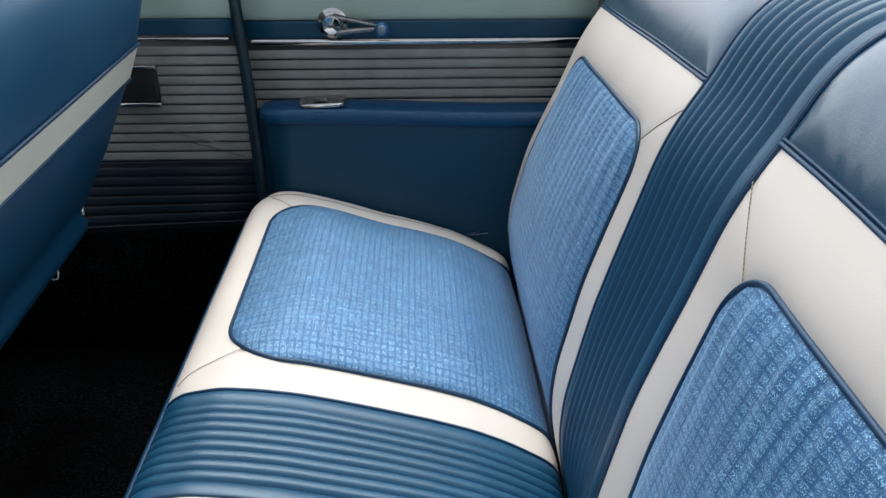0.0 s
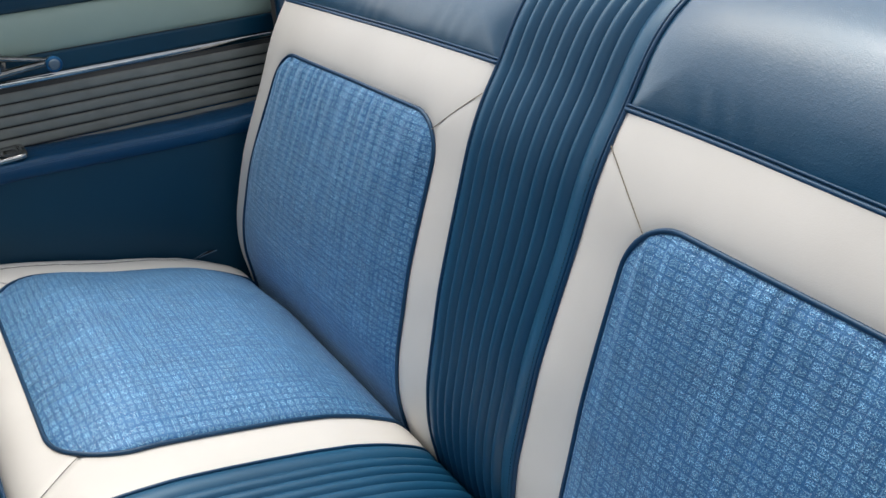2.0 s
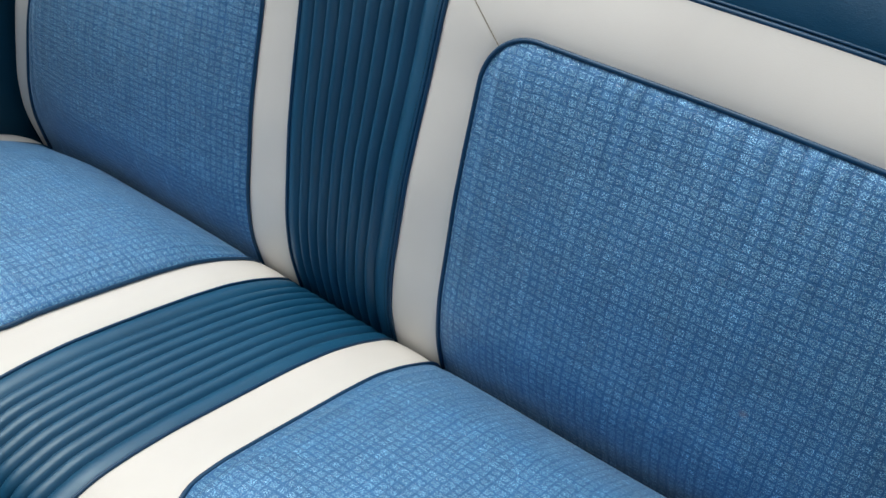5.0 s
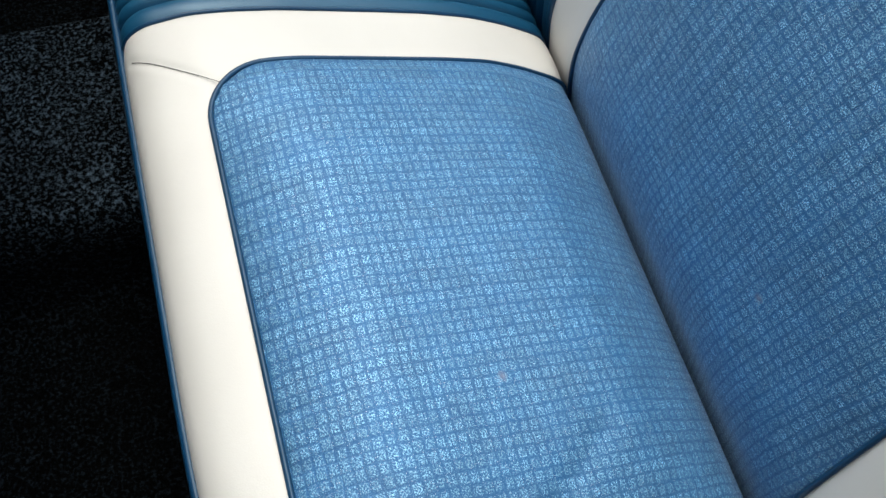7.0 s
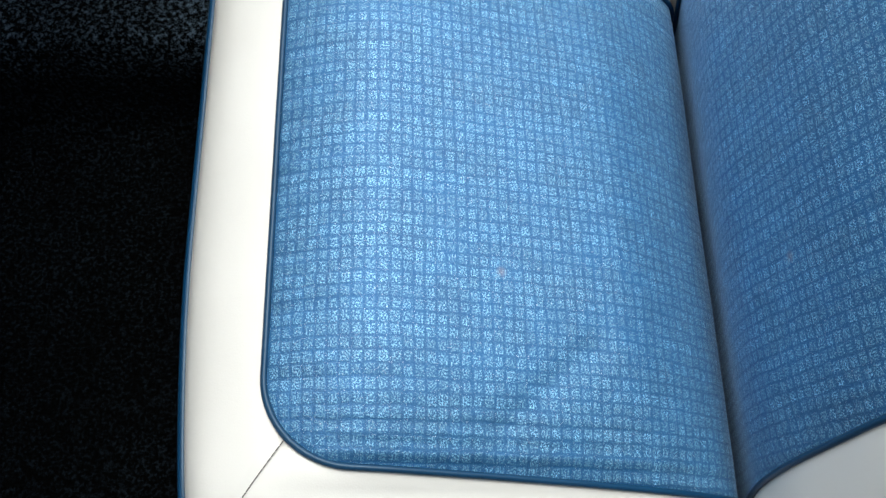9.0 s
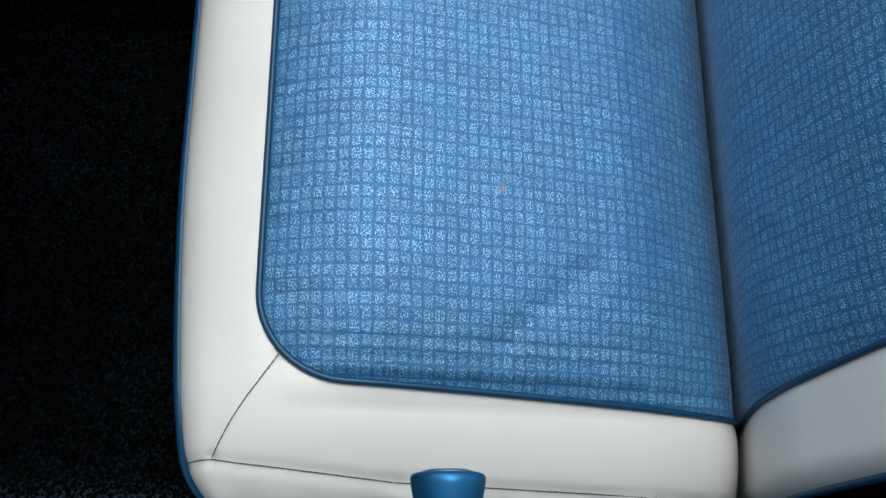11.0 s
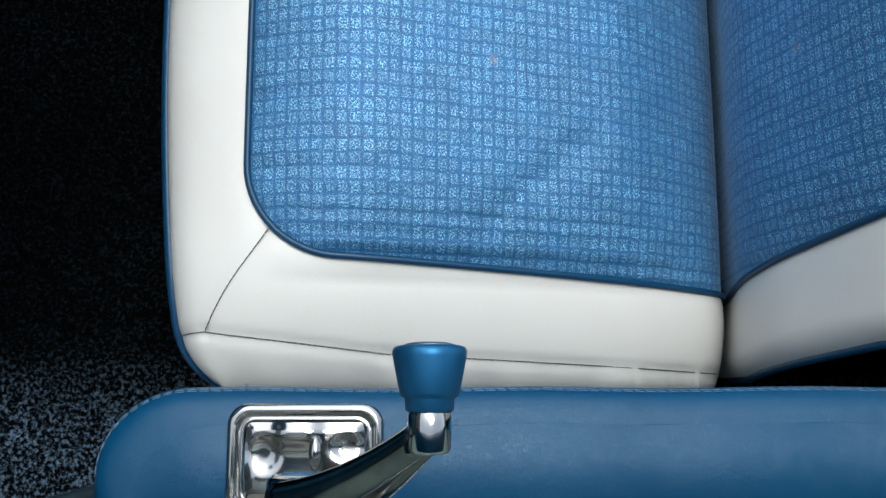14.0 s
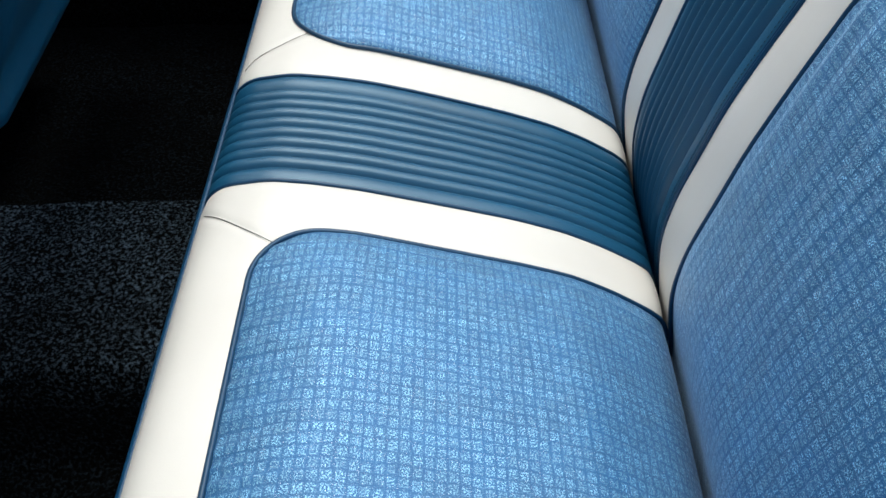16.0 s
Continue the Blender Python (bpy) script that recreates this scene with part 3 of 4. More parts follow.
def moulding(name, x0, x1, z, side, h, proud, parent, label, material=None):
    """Bright half-round strip with rounded ends."""
    bm = bmesh.new()
    n = 9
    rows = []
    for x, k in ((x0, 0.15), (x0 + 0.004, 0.8), (x0 + 0.01, 1), ((x0 + x1) / 2, 1), (x1 - 0.01, 1), (x1 - 0.004, 0.8), (x1, 0.15)):
        rows.append([bm.verts.new((x, side * (W - 0.003 - proud * k * math.sin(math.pi * i / n)), z - h / 2 * k * math.cos(math.pi * i / n))) for i in range(n + 1)])
    for a, b in zip(rows, rows[1:]):
        for k in range(n):
            bm.faces.new((a[k], a[k + 1], b[k + 1], b[k]))
    bm.faces.new(rows[0]), bm.faces.new(rows[-1])
    return part(name, bm, material or CHROME, parent, label)


def band(name, x0, x1, z0, z1, side, material, parent, label, proud=0.004, bulge=0.0, rounded=0.003):
    """A long padded band of trim along the side."""
    bm = bmesh.new()
    prof = [(0, z0), (proud * 0.6, z0 + 0.0006), (proud, z0 + rounded)]
    for t in np.linspace(0.15, 0.85, 8):
        prof.append((proud + bulge * math.sin(math.pi * t) ** 0.8, z0 + (z1 - z0) * t))
    prof += [(proud, z1 - rounded), (proud * 0.6, z1 - 0.0006), (0, z1)]
    rows = [[bm.verts.new((x, side * (W - 0.001 - d), z)) for d, z in prof] for x in np.linspace(x0, x1, 12)]
    for a, b in zip(rows, rows[1:]):
        for k in range(len(prof) - 1):
            bm.faces.new((a[k], a[k + 1], b[k + 1], b[k]))
    bm.faces.new(rows[0]), bm.faces.new(rows[-1])
    return part(name, bm, material, parent, label)


def sill_pad(x0, x1, side, parent):
    """The rolled blue pad under the window."""
    prof = [(0.0, 0.796), (0.005, 0.797), (0.010, 0.805), (0.022, 0.815), (0.034, 0.828), (0.040, 0.842), (0.036, 0.855), (0.022, 0.863), (0.005, 0.866), (-0.06, 0.862), (-0.06, 0.80)]
    bm = bmesh.new()
    rows = [[bm.verts.new((x, side * (W - d), z)) for d, z in prof] for x in np.linspace(x0, x1, 20)]
    for a, b in zip(rows, rows[1:]):
        for k in range(len(prof)):
            q = (k + 1) % len(prof)
            bm.faces.new((a[k], a[q], b[q], b[k]))
    bm.faces.new(rows[0]), bm.faces.new(rows[-1])
    return part("sill_pad", bm, NAVY, parent, "rolled dark blue vinyl pad")


def falls(holder):
    """Lowers the trim lines towards the rear, to fit the camera's view."""
    for o in holder.children_recursive:
        for v in o.data.vertices:
            v.co.z += (-0.012 - 0.042 * (v.co.x + 0.44)) * smooth(0.30, 0.45, v.co.z)


def side_trim(side):
    q = thing("quarter_panel", "rear side trim panel in grey ribbed vinyl, chrome and pale green", "trim panel", group="side trim panels")
    x0, x1 = -0.445, 0.172
    y0, y1 = sorted((side * (W - 0.003), side * (W + 0.003)))
    boxed("backing", (x0, y0, 0.12), (0.36, y1, 0.79), GROOVE, q, "backing board, shade between ribs painted near-black")
    z, k = 0.574, 6
    step = (0.682 - z) / k
    for i in range(k):
        slat("rib", x0, x1, z + i * step, z + (i + 1) * step, side, GREY, q)
    moulding("chrome_strip", x0 + 0.002, x1, 0.6925, side, 0.013, 0.005, q, "thin polished chrome strip")
    band("blue_band", x0, x1, 0.6985, 0.7305, side, NAVY_DULL, q, "dark blue vinyl band")
    band("green_band", x0, x1, 0.731, 0.7955, side, GREEN, q, "pale grey-green painted band", 0.006, 0.004)
    sill_pad(x0, 0.80, side, q)
    # padded post where the panel meets the seat back
    v, f = tube([(0.186, side * (W - 0.004), 0.56), (0.192, side * (W - 0.004), 0.66), (0.200, side * (W - 0.004), 0.80)], 0.016, 10)
    mesh_object("edge_roll", v, f, NAVY, q, "dark blue rolled edge")
    boxed("rear_board", (0.19, *sorted((side * (W - 0.012), side * (W + 0.002)))[:1], 0.56), (0.42, sorted((side * (W - 0.012), side * (W + 0.002)))[1], 0.795), NAVY, q)

    boxed("lower_board", (x0, *sorted((side * (W - 0.006), side * (W + 0.002)))[:1], 0.11), (0.36, sorted((side * (W - 0.006), side * (W + 0.002)))[1], 0.57), NAVY_DULL, q, "dark blue lower board")
    falls(q)
    if side < 0:
        return
    d = thing("car_door", "closed car door with ribbed grey panel, chrome and blue lower panel", "door", group="side trim panels")
    x0, x1 = -1.55, -0.464
    boxed("backing", (x0, y0, 0.20), (x1, y1, 0.79), GROOVE, d, "backing board, shade between ribs painted near-black")
    z, k = 0.478, 12
    step = (0.690 - z) / k
    for i in range(k):
        slat("rib", x0, x1, z + i * step, z + (i + 1) * step, side, GREY, d)
    moulding("chrome_strip", x0 + 0.002, x1 - 0.008, 0.7005, side, 0.009, 0.008, d, "thin polished chrome strip")
    moulding("lower_moulding", x0 + 0.002, x1, 0.472, side, 0.005, 0.004, d, "fine dull line", NAVY_SHADED)
    band("blue_band", x0, x1, 0.7055, 0.7350, side, NAVY_DULL, d, "dark blue vinyl band")
    band("green_band", x0, x1, 0.7355, 0.7955, side, GREEN, d, "pale grey-green painted band", 0.006, 0.004)
    z, k = 0.352, 6
    step = (0.466 - z) / k
    for i in range(k):
        slat("kick_rib", x0, x1, z + i * step, z + (i + 1) * step, side, NAVY_SHADED, d, 0.003)
    moulding("lower_line", x0 + 0.002, x1, 0.346, side, 0.005, 0.004, d, "dark lower edge", NAVY_SHADED)
    sill_pad(x0, x1, side, d)
    pull = part("door_pull", box(bmesh.new(), (-0.690, *sorted((side * (W - 0.018), side * (W - 0.004)))[:1], 0.592), (-0.610, sorted((side * (W - 0.018), side * (W - 0.004)))[1], 0.650), 0.003), BLACK, d, "black recessed pull with chrome lips")
    for zz in (0.588, 0.654):
        lo, hi = sorted((side * (W - 0.026), side * (W - 0.004)))
        boxed("lip", (-0.694, lo, zz - 0.0035), (-0.606, hi, zz + 0.0035), CHROME, pull, "chrome lip", 0.0018)
    # crease in the lowest ribs near the hinge post: highlight and shade laid on as cords
    y = side * (W - 0.0085)
    cord("crease", [(-0.600, y, 0.533), (-0.562, y, 0.5225), (-0.530, y, 0.5130), (-0.490, y, 0.5085)], 0.0009, GREY, d, "pale cord as the highlight on a crease", 6)
    cord("crease", [(-0.570, y, 0.512), (-0.540, y, 0.505), (-0.500, y, 0.491), (-0.476, y, 0.484)], 0.0007, GROOVE, d, "dark cord as the shade in a crease", 6)

    falls(d)
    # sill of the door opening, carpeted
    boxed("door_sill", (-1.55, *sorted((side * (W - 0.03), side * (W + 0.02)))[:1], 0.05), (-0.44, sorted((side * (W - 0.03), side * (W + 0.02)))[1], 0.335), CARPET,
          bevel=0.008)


for SIDE in (1, -1):
    side_trim(SIDE)
for ob in [o for o in scene.objects if o.name.startswith("door_sill")]:
    tagged(ob, "dark carpeted sill below the car door", "door sill", kind="structure")


def windlace(side):
    pts = [(-0.450 - 0.05 * max(0, z - 0.55) ** 1.2, side * (W - 0.006), z) for z in np.linspace(0.12, 0.87, 24)]
    ob = cord("windlace", pts, 0.0095, WINDLACE, None, n=12)
    tagged(ob, "dark blue vinyl draught cord down the door opening", "windlace", "", kind="")


windlace(1), windlace(-1)


# ---- armrests ----
def arm_outline(inset):
    """Plan of the armrest, x and distance from the middle; rounded inner front corner."""
    r = 0.050
    x0, yi = -0.434 + inset, 0.7485 + inset
    pts = [(x0 + 0.000, W - 0.004)]
    for t in np.linspace(0, math.pi / 2, 12):
        pts.append((x0 + r - r * math.cos(t), yi + r * 0.9 - r * 0.9 * math.sin(t)))
    pts += [(x, yi + 0.0006 * math.sin(x * 40)) for x in np.linspace(x0 + r + 0.03, 0.33, 22)]
    pts.append((0.33, W - 0.004))
    return pts


def arm_top(x):
    return 0.5760 - 0.028 * smooth(-0.42, 0.10, x)


def armrest(side):
    a = thing("armrest", "padded blue vinyl armrest with stitched edge beside the rear seat", "armrest", group="armrests")

    def loft(levels, cap):
        verts, faces, n = [], [], None
        for inset, dz in levels:
            o = arm_outline(inset)
            n = len(o)
            for x, y in o:
                z = dz if dz >= 0 else arm_top(x) + dz
                verts.append((x, side * y, z))
        for i in range(len(levels) - 1):
            for k in range(n):
                q = (k + 1) % n
                f = (i * n + k, i * n + q, (i + 1) * n + q, (i + 1) * n + k)
                faces.append(f if side > 0 else f[::-1])
        if cap:
            base = (len(levels) - 1) * n
            faces.append(tuple(base + k for k in range(n)))
        return verts, faces

    v, f = loft([(0.010, FLOOR), (0.008, 0.30), (0.006, -0.034), (0.007, -0.029)], False)
    mesh_object("side_panel", v, f, NAVY_DULL, a, "plain dark blue vinyl side")
    v, f = loft([(0.007, -0.030), (0.002, -0.028), (0.0, -0.022), (0.0, -0.015), (0.0015, -0.009), (0.004, -0.005), (0.008, -0.0025), (0.014, -0.001), (0.020, -0.0002)], False)
    mesh_object("edge_roll", v, f, NAVY_ARM, a)
    # top skin
    o = arm_outline(0.020)
    edge = sorted({round(p[0], 5) for p in o[1:-1]})
    xs = np.array(sorted(edge + [v for v in np.linspace(-0.36, 0.33, 70) if min(abs(v - e) for e in edge) > 0.003]))
    inner = np.interp(xs, [p[0] for p in o[1:-1]], [p[1] for p in o[1:-1]])
    cols = np.linspace(0, 1, 14)
    X = np.repeat(xs[:, None], 14, 1)
    end = smooth(-0.414, -0.37, xs)[:, None]
    Y = inner[:, None] + (W - 0.003 - inner)[:, None] * cols[None]
    Z = arm_top(X) - 0.0002 + 0.0035 * end * np.sin(np.pi * np.clip(cols, 0, 1))[None] + 0.0005 * end * np.sin(X * 60)
    fs = grid_faces(len(xs), 14)
    mesh_object("pad", np.stack([X, side * Y, Z], -1).reshape(-1, 3), fs if side < 0 else [q[::-1] for q in fs], NAVY_ARM, a, "grained blue vinyl pad")
    line = [(x, side * y, arm_top(x) - 0.0098) for x, y in arm_outline(0.0011)[1:-1]]
    dashes("stitching", line, 0.00030, 0.0052, 0.0013, THREAD, a, "pale thread stitching")
    line = [(x, side * y, arm_top(x) - 0.0074) for x, y in arm_outline(0.0020)[1:-1]]
    dashes("stitching", line, 0.00028, 0.0050, 0.0015, THREAD, a, "pale thread stitching")
    if side < 0:
        # one stitch has come loose and curls away from the edge
        u = np.linspace(0, 1, 26)
        curl = [(-0.3555 + 0.0060 * k + 0.0012 * math.sin(9 * k), -0.7500 + 0.0034 * math.sin(math.pi * min(1.25 * k, 1.0)) ** 0.8 + 0.0022 * max(0.0, k - 0.75) * 4, 0.5670 + 0.0015 * math.sin(3 * k)) for k in u]
        cord("loose_thread", curl, 0.00020, THREAD, a, "pale loose thread end", 6)
    return a


def rounded_rect(w, h, r, n=6):
    pts = []
    for cx, cy, a in ((w / 2 - r, h / 2 - r, 0), (-w / 2 + r, h / 2 - r, 90), (-w / 2 + r, -h / 2 + r, 180), (w / 2 - r, -h / 2 + r, 270)):
        for k in range(n + 1):
            t = radians(a + 90 * k / n)
            pts.append((cx + r * math.cos(t), cy + r * math.sin(t)))
    return pts


def ashtray(side):
    cx, cy, z = -0.3195, side * 0.7865, arm_top(-0.32) + 0.0045
    t = thing("ashtray", "polished chrome lidded ashtray set into the armrest", "ashtray", group="ashtrays")

    def rings(name, levels, material, cap, label=""):
        bm = bmesh.new()
        rs = []
        for w, h, r, dz in levels:
            rs.append([bm.verts.new((cx + x, cy + y, z + dz)) for x, y in rounded_rect(w, h, r)])
        for a, b in zip(rs, rs[1:]):
            n = len(a)
            for k in range(n):
                bm.faces.new((a[k], a[(k + 1) % n], b[(k + 1) % n], b[k]))
        if cap:
            bm.faces.new(rs[-1])
        return part(name, bm, material, t, label)

    rings("bezel", [(0.082, 0.059, 0.011, -0.004), (0.082, 0.059, 0.011, 0.0005), (0.080, 0.057, 0.010, 0.0020), (0.076, 0.053, 0.009, 0.0026), (0.071, 0.048, 0.008, 0.0022),
                    (0.0685, 0.0455, 0.007, 0.0002), (0.0670, 0.0440, 0.007, 0.0015), (0.0645, 0.0415, 0.006, 0.0016), (0.0635, 0.0405, 0.006, -0.003)], CHROME, False, "stepped chrome bezel")
    # lid: shallow dish with a ridge and two finger hollows
    w, h = 0.0625, 0.0395
    xs, ys = np.linspace(-w / 2, w / 2, 40), np.linspace(-h / 2, h / 2, 28)
    X, Y = np.meshgrid(xs, ys, indexing="ij")
    E = np.minimum(np.minimum(X + w / 2, w / 2 - X), np.minimum(Y + h / 2, h / 2 - Y))
    V = Y * -side
    dimple = np.exp(-(((X + 0.021) / 0.008) ** 2 + ((V - 0.004) / 0.009) ** 2) ** 2) + 0.8 * np.exp(-(((X - 0.022) / 0.007) ** 2 + ((V - 0.007) / 0.006) ** 2) ** 2)
    Z = 0.0006 + 0.0018 * smooth(0, 0.0045, E) + 0.0016 * (1 - (X / 0.03) ** 2) - 0.0022 * dimple
    Z += 0.0026 * np.exp(-((X + 0.003) / 0.011) ** 4) * smooth(0.002, 0.015, V)
    fs = grid_faces(40, 28)
    mesh_object("lid", np.stack([cx + X, cy + Y, z + Z], -1).reshape(-1, 3), fs, CHROME, t, "embossed chrome lid")
    bm = lathe(bmesh.new(), [(0.0005, 0), (0.0028, 0.0006), (0.0034, 0.002), (0.0028, 0.0034), (0.0005, 0.0038)], (cx + 0.006, cy - side * 0.004, z + 0.0032), (0, 0, 1), 14)
    for vert in bm.verts:
        vert.co.y = cy - side * 0.004 + (vert.co.y - (cy - side * 0.004)) * 2.8
    part("finger_tab", bm, CHROME, t)
    return t


def window_crank(side, hub, knob):
    """Chrome winder: escutcheon on the panel, forked arm, blue tapered knob pointing into the car."""
    t = thing("window_crank", "chrome window crank with a tapered blue knob", "window crank", group="window cranks")
    hub, knob = Vector(hub), Vector(knob)
    inward = Vector((0, -side, 0))
    wall = Vector((hub.x, side * (W - 0.006), hub.z))
    part("escutcheon", lathe(bmesh.new(), [(0.0272, 0), (0.0272, 0.003), (0.0255, 0.005), (0.021, 0.0062), (0.0195, 0.0085), (0.017, 0.010), (0.002, 0.0105)], wall, inward, 36), CHROME, t, "round chrome plate")
    part("boss", lathe(bmesh.new(), [(0.0165, 0.009), (0.0165, 0.0275), (0.0158, 0.0295), (0.0145, 0.0305), (0.0138, 0.0298), (0.002, 0.0292)], wall, inward, 32), CHROME, t, "domed chrome hub")
    along = (knob - Vector((hub.x, knob.y, hub.z)))
    length = along.length
    along.normalize()
    across = along.cross(inward).normalized()
    a0 = wall + inward * 0.0195
    rise = (Vector((0, knob.y, 0)) - Vector((0, a0.y, 0))).dot(inward)
    for sgn in (-1, 1):
        bm = bmesh.new()
        rings = []
        for u in np.linspace(0.04, 1.0, 16):
            c = a0 + along * (length * u) + inward * (rise * (0.35 * u + 0.65 * u * u) + 0.0042 * u) + across * (sgn * (0.0128 * (1 - u) ** 1.1 + 0.0018))
            w, h = (0.0066 if sgn > 0 else 0.0050) - 0.0022 * u, 0.0092 - 0.0036 * u
            rings.append([bm.verts.new(c + across * (w * math.copysign(abs(math.cos(k * math.pi / 6)) ** 0.7, math.cos(k * math.pi / 6))) + inward * (h * math.copysign(abs(math.sin(k * math.pi / 6)) ** 0.7, math.sin(k * math.pi / 6)))) for k in range(12)])
        for p, q in zip(rings, rings[1:]):
            for k in range(12):
                bm.faces.new((p[k], p[(k + 1) % 12], q[(k + 1) % 12], q[k]))
        bm.faces.new(rings[0][::-1]), bm.faces.new(rings[-1])
        part("arm", bm, TARNISHED_DIM, t, "tarnished chrome arm, dark reflections in its colour")
    tip = Vector(knob) + inward * 0.004
    part("socket", lathe(bmesh.new(), [(0.002, -0.0066), (0.0060, -0.0062), (0.0070, -0.0050), (0.0072, 0.0034), (0.0070, 0.0066), (0.0064, 0.0078), (0.0045, 0.0085)], tip, inward, 24), CHROME, t, "chrome socket")
    k = part("knob", lathe(bmesh.new(), [(0.0055, 0.0069), (0.0074, 0.0072), (0.0080, 0.0078), (0.0082, 0.0112), (0.0084, 0.0116), (0.0093, 0.0120), (0.0099, 0.0130), (0.0122, 0.0249), (0.0124, 0.0268), (0.0118, 0.0280), (0.010, 0.0286), (0.002, 0.0282)], tip, inward, 32), BLUE_METAL, t, "blue enamelled knob")
    part("cap", lathe(bmesh.new(), [(0.0085, 0.0280), (0.0082, 0.0291), (0.006, 0.0296), (0.001, 0.0298)], tip, inward, 24), PALE_METAL, k, "pale satin metal cap")
    return t


def panel_slit(holder):
    """A short slit where the vinyl has come away, its inner shade a black inlay, with a curled pale lip."""
    n = 18
    x = np.linspace(-0.080, -0.033, n)
    rise = 0.3155 + 0.004 * (x + 0.08) / 0.047
    gap = 0.0050 * np.sin(np.pi * np.linspace(0, 1, n) ** 1.4) ** 0.8
    v = [(a, 0.7535, b) for a, b in zip(x, rise)] + [(a, 0.7535, b + g) for a, b, g in zip(x, rise, gap)] + [(a, 0.7560, b + g / 2) for a, b, g in zip(x, rise, gap)]
    f = [q for k in range(n - 1) for q in ((k, k + 1, 2 * n + k + 1, 2 * n + k), (2 * n + k, 2 * n + k + 1, n + k + 1, n + k))]
    mesh_object("slit", v, f, BLACK, holder, "black inlay as the shade in a slit")
    cord("lip", [(a, 0.7525, b) for a, b in zip(x[5:], rise[5:])], 0.0008, THREAD, holder, "pale curled lip", 6)
    cord("lip", [(a, 0.7528, b + g) for a, b, g in zip(x[:12], rise, gap)], 0.0007, THREAD, holder, "pale curled lip", 6)


for SIDE in (1, -1):
    arm = armrest(SIDE)
    if SIDE > 0:
        panel_slit(arm)
    ashtray(SIDE)
window_crank(1, (-0.291, 0.79, 0.709), (-0.205, 0.79, 0.702))
window_crank(-1, (-0.302, -0.79, 0.692), (-0.2537, -0.7685, 0.762))


# ---- rear seat cushion ----
bench = thing("rear_bench_seat", "blue and cream rear bench seat with woven cloth panels", "car seat")


def rear_cushion():
    c = core("cushion", bench, seat_base, 0.004, SEAT.length, 0.735, (0, 0, 0), "wide cushion with ribbed blue centre")
    pleats(c, seat_base, seat_half, 0.0, SEAT.length)
    f = SEAT.s_of_x
    for side in (-1, 1):
        inner_mitre = ((f(-0.366), 0.181), (f(-0.445), 0.122))
        foot = -0.422 if side > 0 else -0.419
        outer_mitre = ((f(-0.368), 0.637), (f(foot), 0.711 if side > 0 else 0.708))
        dip = (f(-0.287), 0.7225 if side < 0 else 0.7187)
        side_seam = ((f(foot), 0.711 if side > 0 else 0.708), dip)
        rear_seam = (dip, (f(-0.004), 0.735))
        corner = ((f(foot), 0.711 if side > 0 else 0.708), (f(-0.450), 0.718 if side > 0 else 0.710))
        border_part(c, seat_base, SEAT_CLOTH[side], side, seat_half, 0.7485, 0.0, SEAT.length, (inner_mitre, outer_mitre, side_seam, rear_seam, corner))
        cloth_part(c, seat_base, SEAT_CLOTH[side], side, 0.004, 0.03)
        s, y = SEAT_CLOTH[side].outline(side)
        cord("piping", line_on(seat_base, s, y, 0.0022), 0.0027, PIPE, c, "dark blue piping")
        s = np.linspace(0.0, SEAT.length, 90)
        cord("piping", line_on(seat_base, s, side * seat_half(s), 0.0012), 0.0022, PIPE, c, "dark blue piping")
        for p, q in (inner_mitre, outer_mitre, side_seam, rear_seam, corner):
            t = np.linspace(0, 1, 40)
            dashes("stitching", line_on(seat_base, p[0] + (q[0] - p[0]) * t, side * (p[1] + (q[1] - p[1]) * t), 0.0024), 0.00042, 0.0042, 0.0006, DARK_THREAD, c, "dark thread seam")
    y = np.linspace(-0.7485, 0.7485, 220)
    cord("front_piping", line_on(seat_base, 0 * y, y, 0.0045), 0.0042, PIPE, c, "dark blue piping")
    # front skirt
    P = seat_base(0 * y, y)
    rows = []
    for k, z in enumerate(np.linspace(0, 1, 14)):
        r = P.copy()
        r[:, 0] += 0.002 + 0.030 * z ** 1.5
        r[:, 2] = P[:, 2] + (FLOOR - 0.005 - P[:, 2]) * z
        rows.append(r)
    mesh_object("front_skirt", np.concatenate(rows), grid_faces(14, len(y)), NAVY_DULL, c, "dark blue vinyl front")


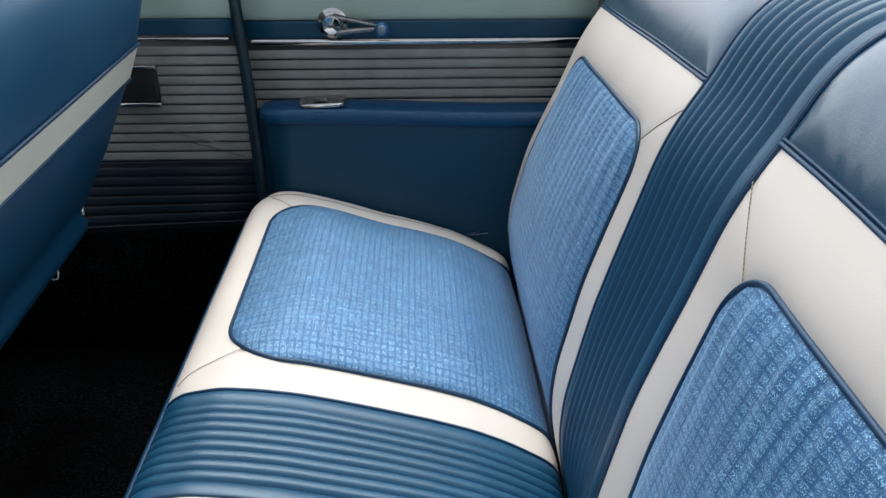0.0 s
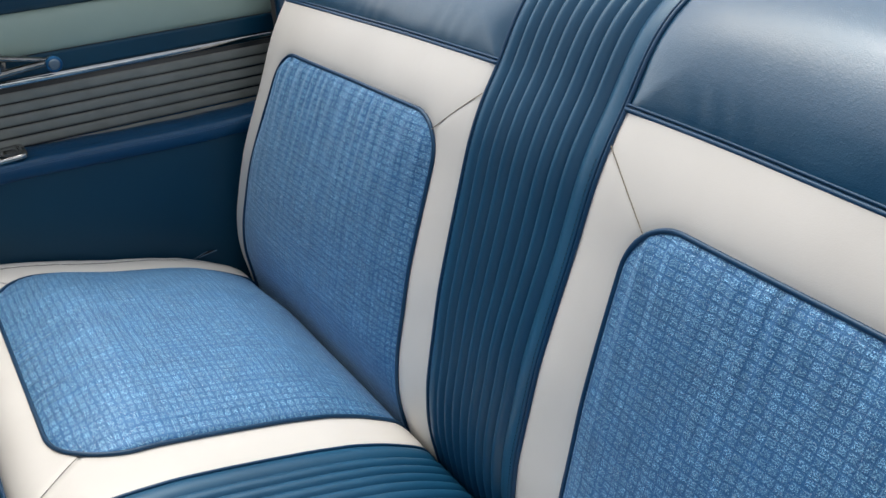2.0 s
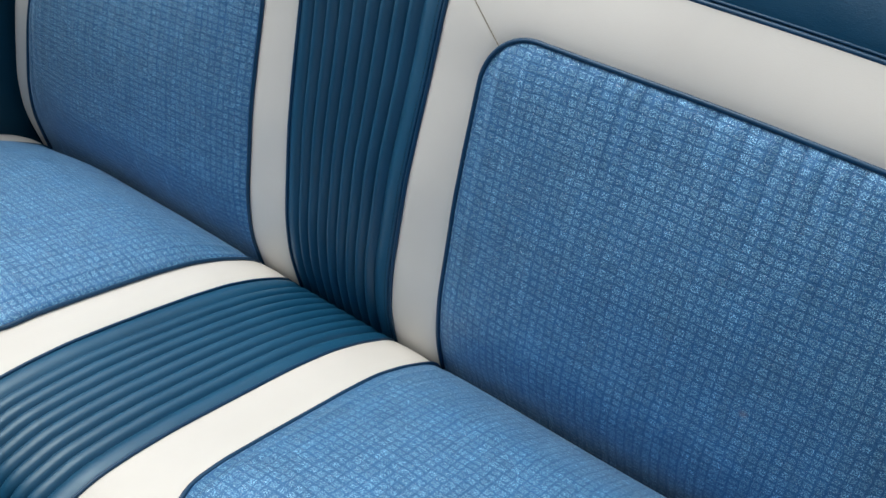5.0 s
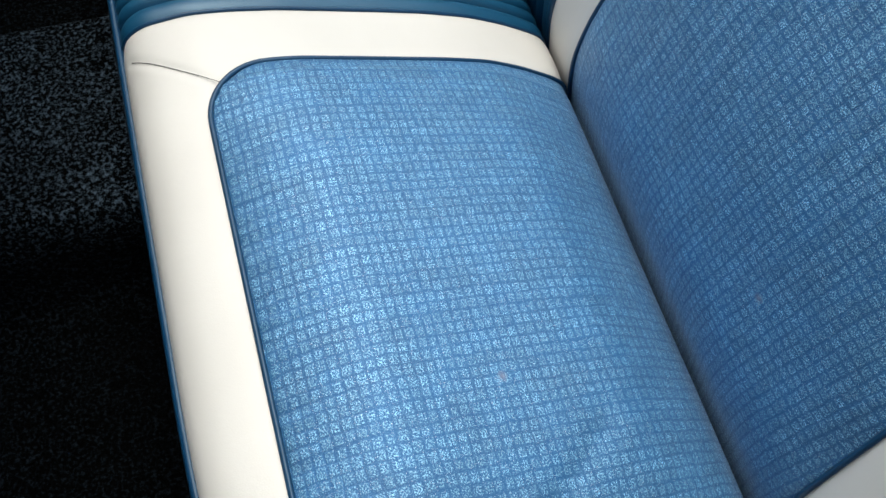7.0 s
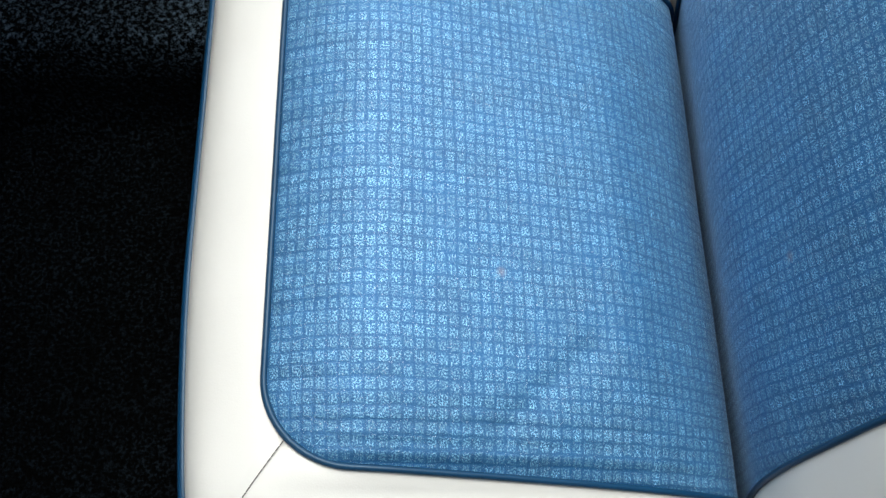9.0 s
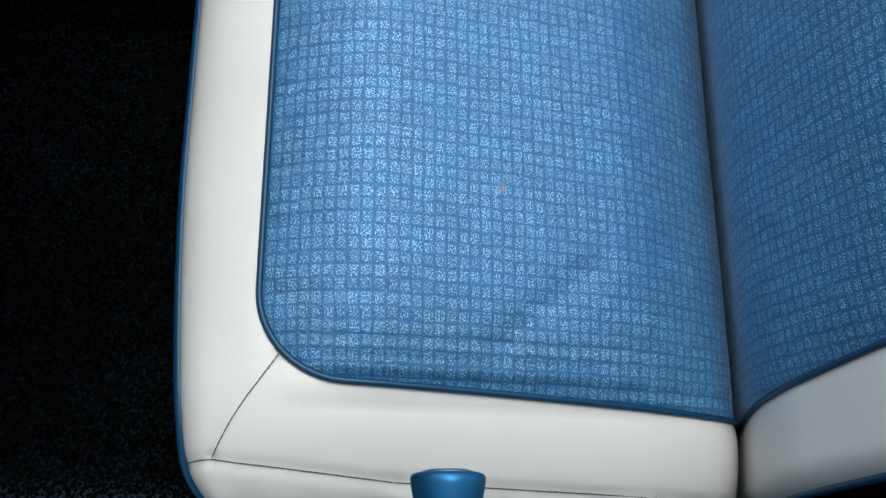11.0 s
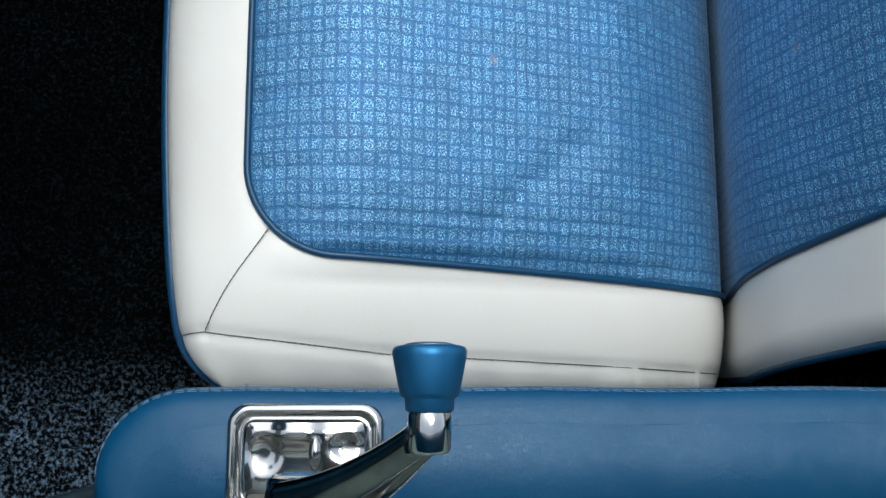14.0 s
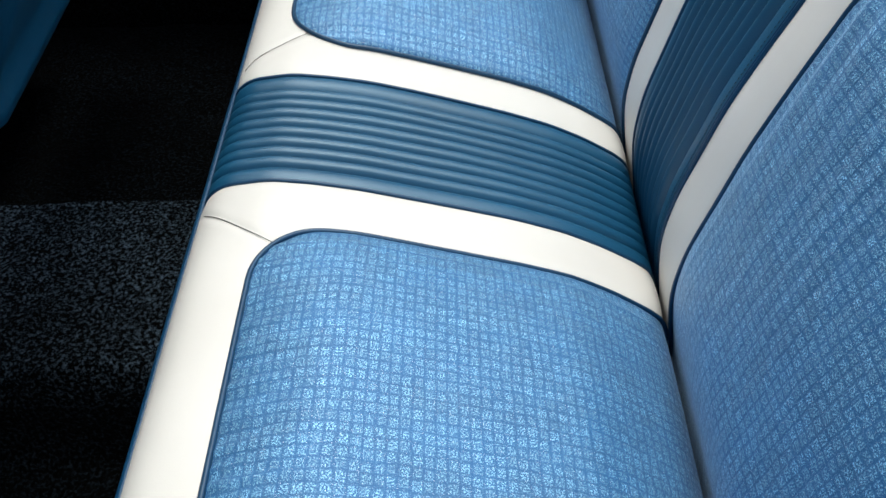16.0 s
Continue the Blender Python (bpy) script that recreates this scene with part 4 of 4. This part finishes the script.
def rear_back():
    b = core("backrest", bench, back_base, 0.0, BACK.length, 0.700, (0.06, 0, -0.10), "backrest with ribbed blue centre")
    pleats(b, back_base, back_half, 0.0, BACK.length)
    fz = BACK.s_of_z
    for side in (-1, 1):
        mitre = ((fz(0.676), 0.176), (fz(0.733), 0.100))
        border_part(b, back_base, BACK_CLOTH[side], side, back_half, back_outer, 0.0, TOP_SEAM, (mitre,))
        cloth_part(b, back_base, BACK_CLOTH[side], side, 0.016, 0.07)
        s, y = BACK_CLOTH[side].outline(side)
        cord("piping", line_on(back_base, s, y, 0.0022), 0.0027, PIPE, b, "dark blue piping")
        s = np.linspace(0.0, BACK.length, 110)
        cord("piping", line_on(back_base, s, side * back_half(s), 0.0014), 0.0024, PIPE, b, "dark blue piping")
        s2 = np.linspace(0.02, BACK.length, 200)
        cord("piping", line_on(back_base, s2, side * (back_half(s2) - 0.0050), 0.0010), 0.0015, PIPE, b, "dark blue piping")
        if side < 0:
            dashes("stitching", line_on(back_base, s2[s2 < TOP_SEAM - 0.05], side * (back_half(s2[s2 < TOP_SEAM - 0.05]) - 0.0085), 0.0028), 0.00035, 0.0024, 0.0026, WINDLACE, b, "dark thread stitching")
        t = np.linspace(0, 1, 40)
        dashes("stitching", line_on(back_base, mitre[0][0] + (mitre[1][0] - mitre[0][0]) * t, side * (mitre[0][1] + (mitre[1][1] - mitre[0][1]) * t), 0.0030), 0.0006, 0.0040, 0.0006, TAN_THREAD, b, "dark thread seam")
        # padded top roll
        rows, cols = np.linspace(TOP_SEAM, BACK.length, 80), np.linspace(0, 1, 110)
        S = np.repeat(rows[:, None], 110, 1)
        A = back_half(rows)[:, None] + (back_outer(rows) - back_half(rows))[:, None] * cols[None]
        edge = np.minimum(S - TOP_SEAM, A - back_half(S))
        H = 0.009 * (1 - np.exp(-edge / 0.022))
        gather = 0.0006 * np.exp(-edge / 0.03) * np.sin(A * 120 + S * 90 + 4 * np.sin(A * 31)) * smooth(0.0, 0.01, edge)
        P = lifted(back_base, S, side * A, H + gather)
        mesh_object("top_roll", P.reshape(-1, 3), grid_faces(80, 110), NAVY_ROLL, b, "padded dark blue vinyl top roll")
        a = np.linspace(back_half(TOP_SEAM), back_outer(TOP_SEAM), 120)
        cord("top_piping", line_on(back_base, TOP_SEAM + 0 * a, side * a, 0.0020), 0.0026, PIPE, b, "dark blue piping")
        cord("top_piping", line_on(back_base, TOP_SEAM + 0.0046 + 0 * a, side * a, 0.0026), 0.0014, PIPE, b, "dark blue piping")
        s = np.linspace(0.0, BACK.length, 110)
        cord("side_piping", line_on(back_base, s, side * (back_outer(s) - 0.0015), 0.0030), 0.0036, PIPE, b, "dark blue piping")


rear_cushion()
rear_back()


# ---- front seat back ----
def front_seat(y0, y1, swing=0.0):
    whole = thing("front_seat", "dark blue vinyl front seat with a cream rear band", "car seat", group="front seats")
    t = whole
    prof = [(-0.740, 0.420), (-0.722, 0.418), (-0.708, 0.428), (-0.703, 0.446), (-0.712, 0.460), (-0.694, 0.490), (-0.646, 0.570), (-0.594, 0.676), (-0.571, 0.729), (-0.549, 0.800),
            (-0.548, 0.842), (-0.552, 0.872), (-0.572, 0.896), (-0.610, 0.905), (-0.66, 0.890), (-0.69, 0.84), (-0.74, 0.70), (-0.80, 0.50), (-0.82, 0.40)]

    def skin(name, i0, i1, material, label, proud=0.0, ends=False):
        p = prof[i0:i1 + 1]
        ys = np.linspace(y0, y1, 30)
        verts, faces = [], []
        for y in ys:
            e = min(y - y0, y1 - y)
            r = 0.022 * (1 - math.sqrt(max(0.0, 1 - (1 - min(e / 0.022, 1)) ** 2)))
            for x, z in p:
                dx = 1 if x > -0.66 or z < 0.5 else -1
                verts.append((x - dx * r + proud - swing * (y1 - y) / (y1 - y0), y, z - r * 0.3))
        n = len(p)
        for i in range(len(ys) - 1):
            for k in range(n - 1):
                faces.append((i * n + k, i * n + k + 1, (i + 1) * n + k + 1, (i + 1) * n + k))
        if ends:
            faces.append(tuple(range(n))), faces.append(tuple((len(ys) - 1) * n + k for k in range(n - 1, -1, -1)))
        return mesh_object(name, verts, faces, material, whole if ends else t, label)

    t = skin("backrest", 0, 18, NAVY_SEAT, "dark blue vinyl backrest", ends=True)
    skin("cream_band", 7, 8, IVORY_BOUNCE, "yellowish cream vinyl band, bounce light in its colour", 0.003)
    skin("cream_top", 12, 15, CREAM, "cream vinyl top", 0.003)
    for x, z in ((-0.594, 0.676), (-0.571, 0.729)):
        cord("piping", [(x + 0.003 - swing * (y1 - y) / (y1 - y0), y, z) for y in np.linspace(y0 + 0.02, y1 - 0.02, 12)], 0.0028, PIPE, t, "dark blue piping")
    v, f = tube([(-0.713, y1 - 0.012, 0.470), (-0.716, y1 - 0.006, 0.440), (-0.728, y1 - 0.008, 0.40)], 0.005, 8)
    mesh_object("hinge_arm", v, f, CHROME, t, "small chrome hinge arm")
    v, f = tube([(-0.731, y1 - 0.124, 0.412), (-0.726, y1 - 0.121, 0.402), (-0.727, y1 - 0.126, 0.392), (-0.733, y1 - 0.132, 0.390), (-0.736, y1 - 0.129, 0.400)], 0.0028, 8)
    mesh_object("latch", v, f, CHROME, t, "small chrome latch hook")
    boxed("cushion", (-1.30, y0, FLOOR + 0.14), (-0.88, y1, 0.40), NAVY_DULL, whole, bevel=0.03)
    boxed("riser", (-1.20, y0 + 0.05, FLOOR - 0.01), (-0.98, y1 - 0.05, FLOOR + 0.15), BLACK, whole, "black seat riser", 0.01)


front_seat(0.006, 0.625, -0.026)
front_seat(-0.625, -0.006)
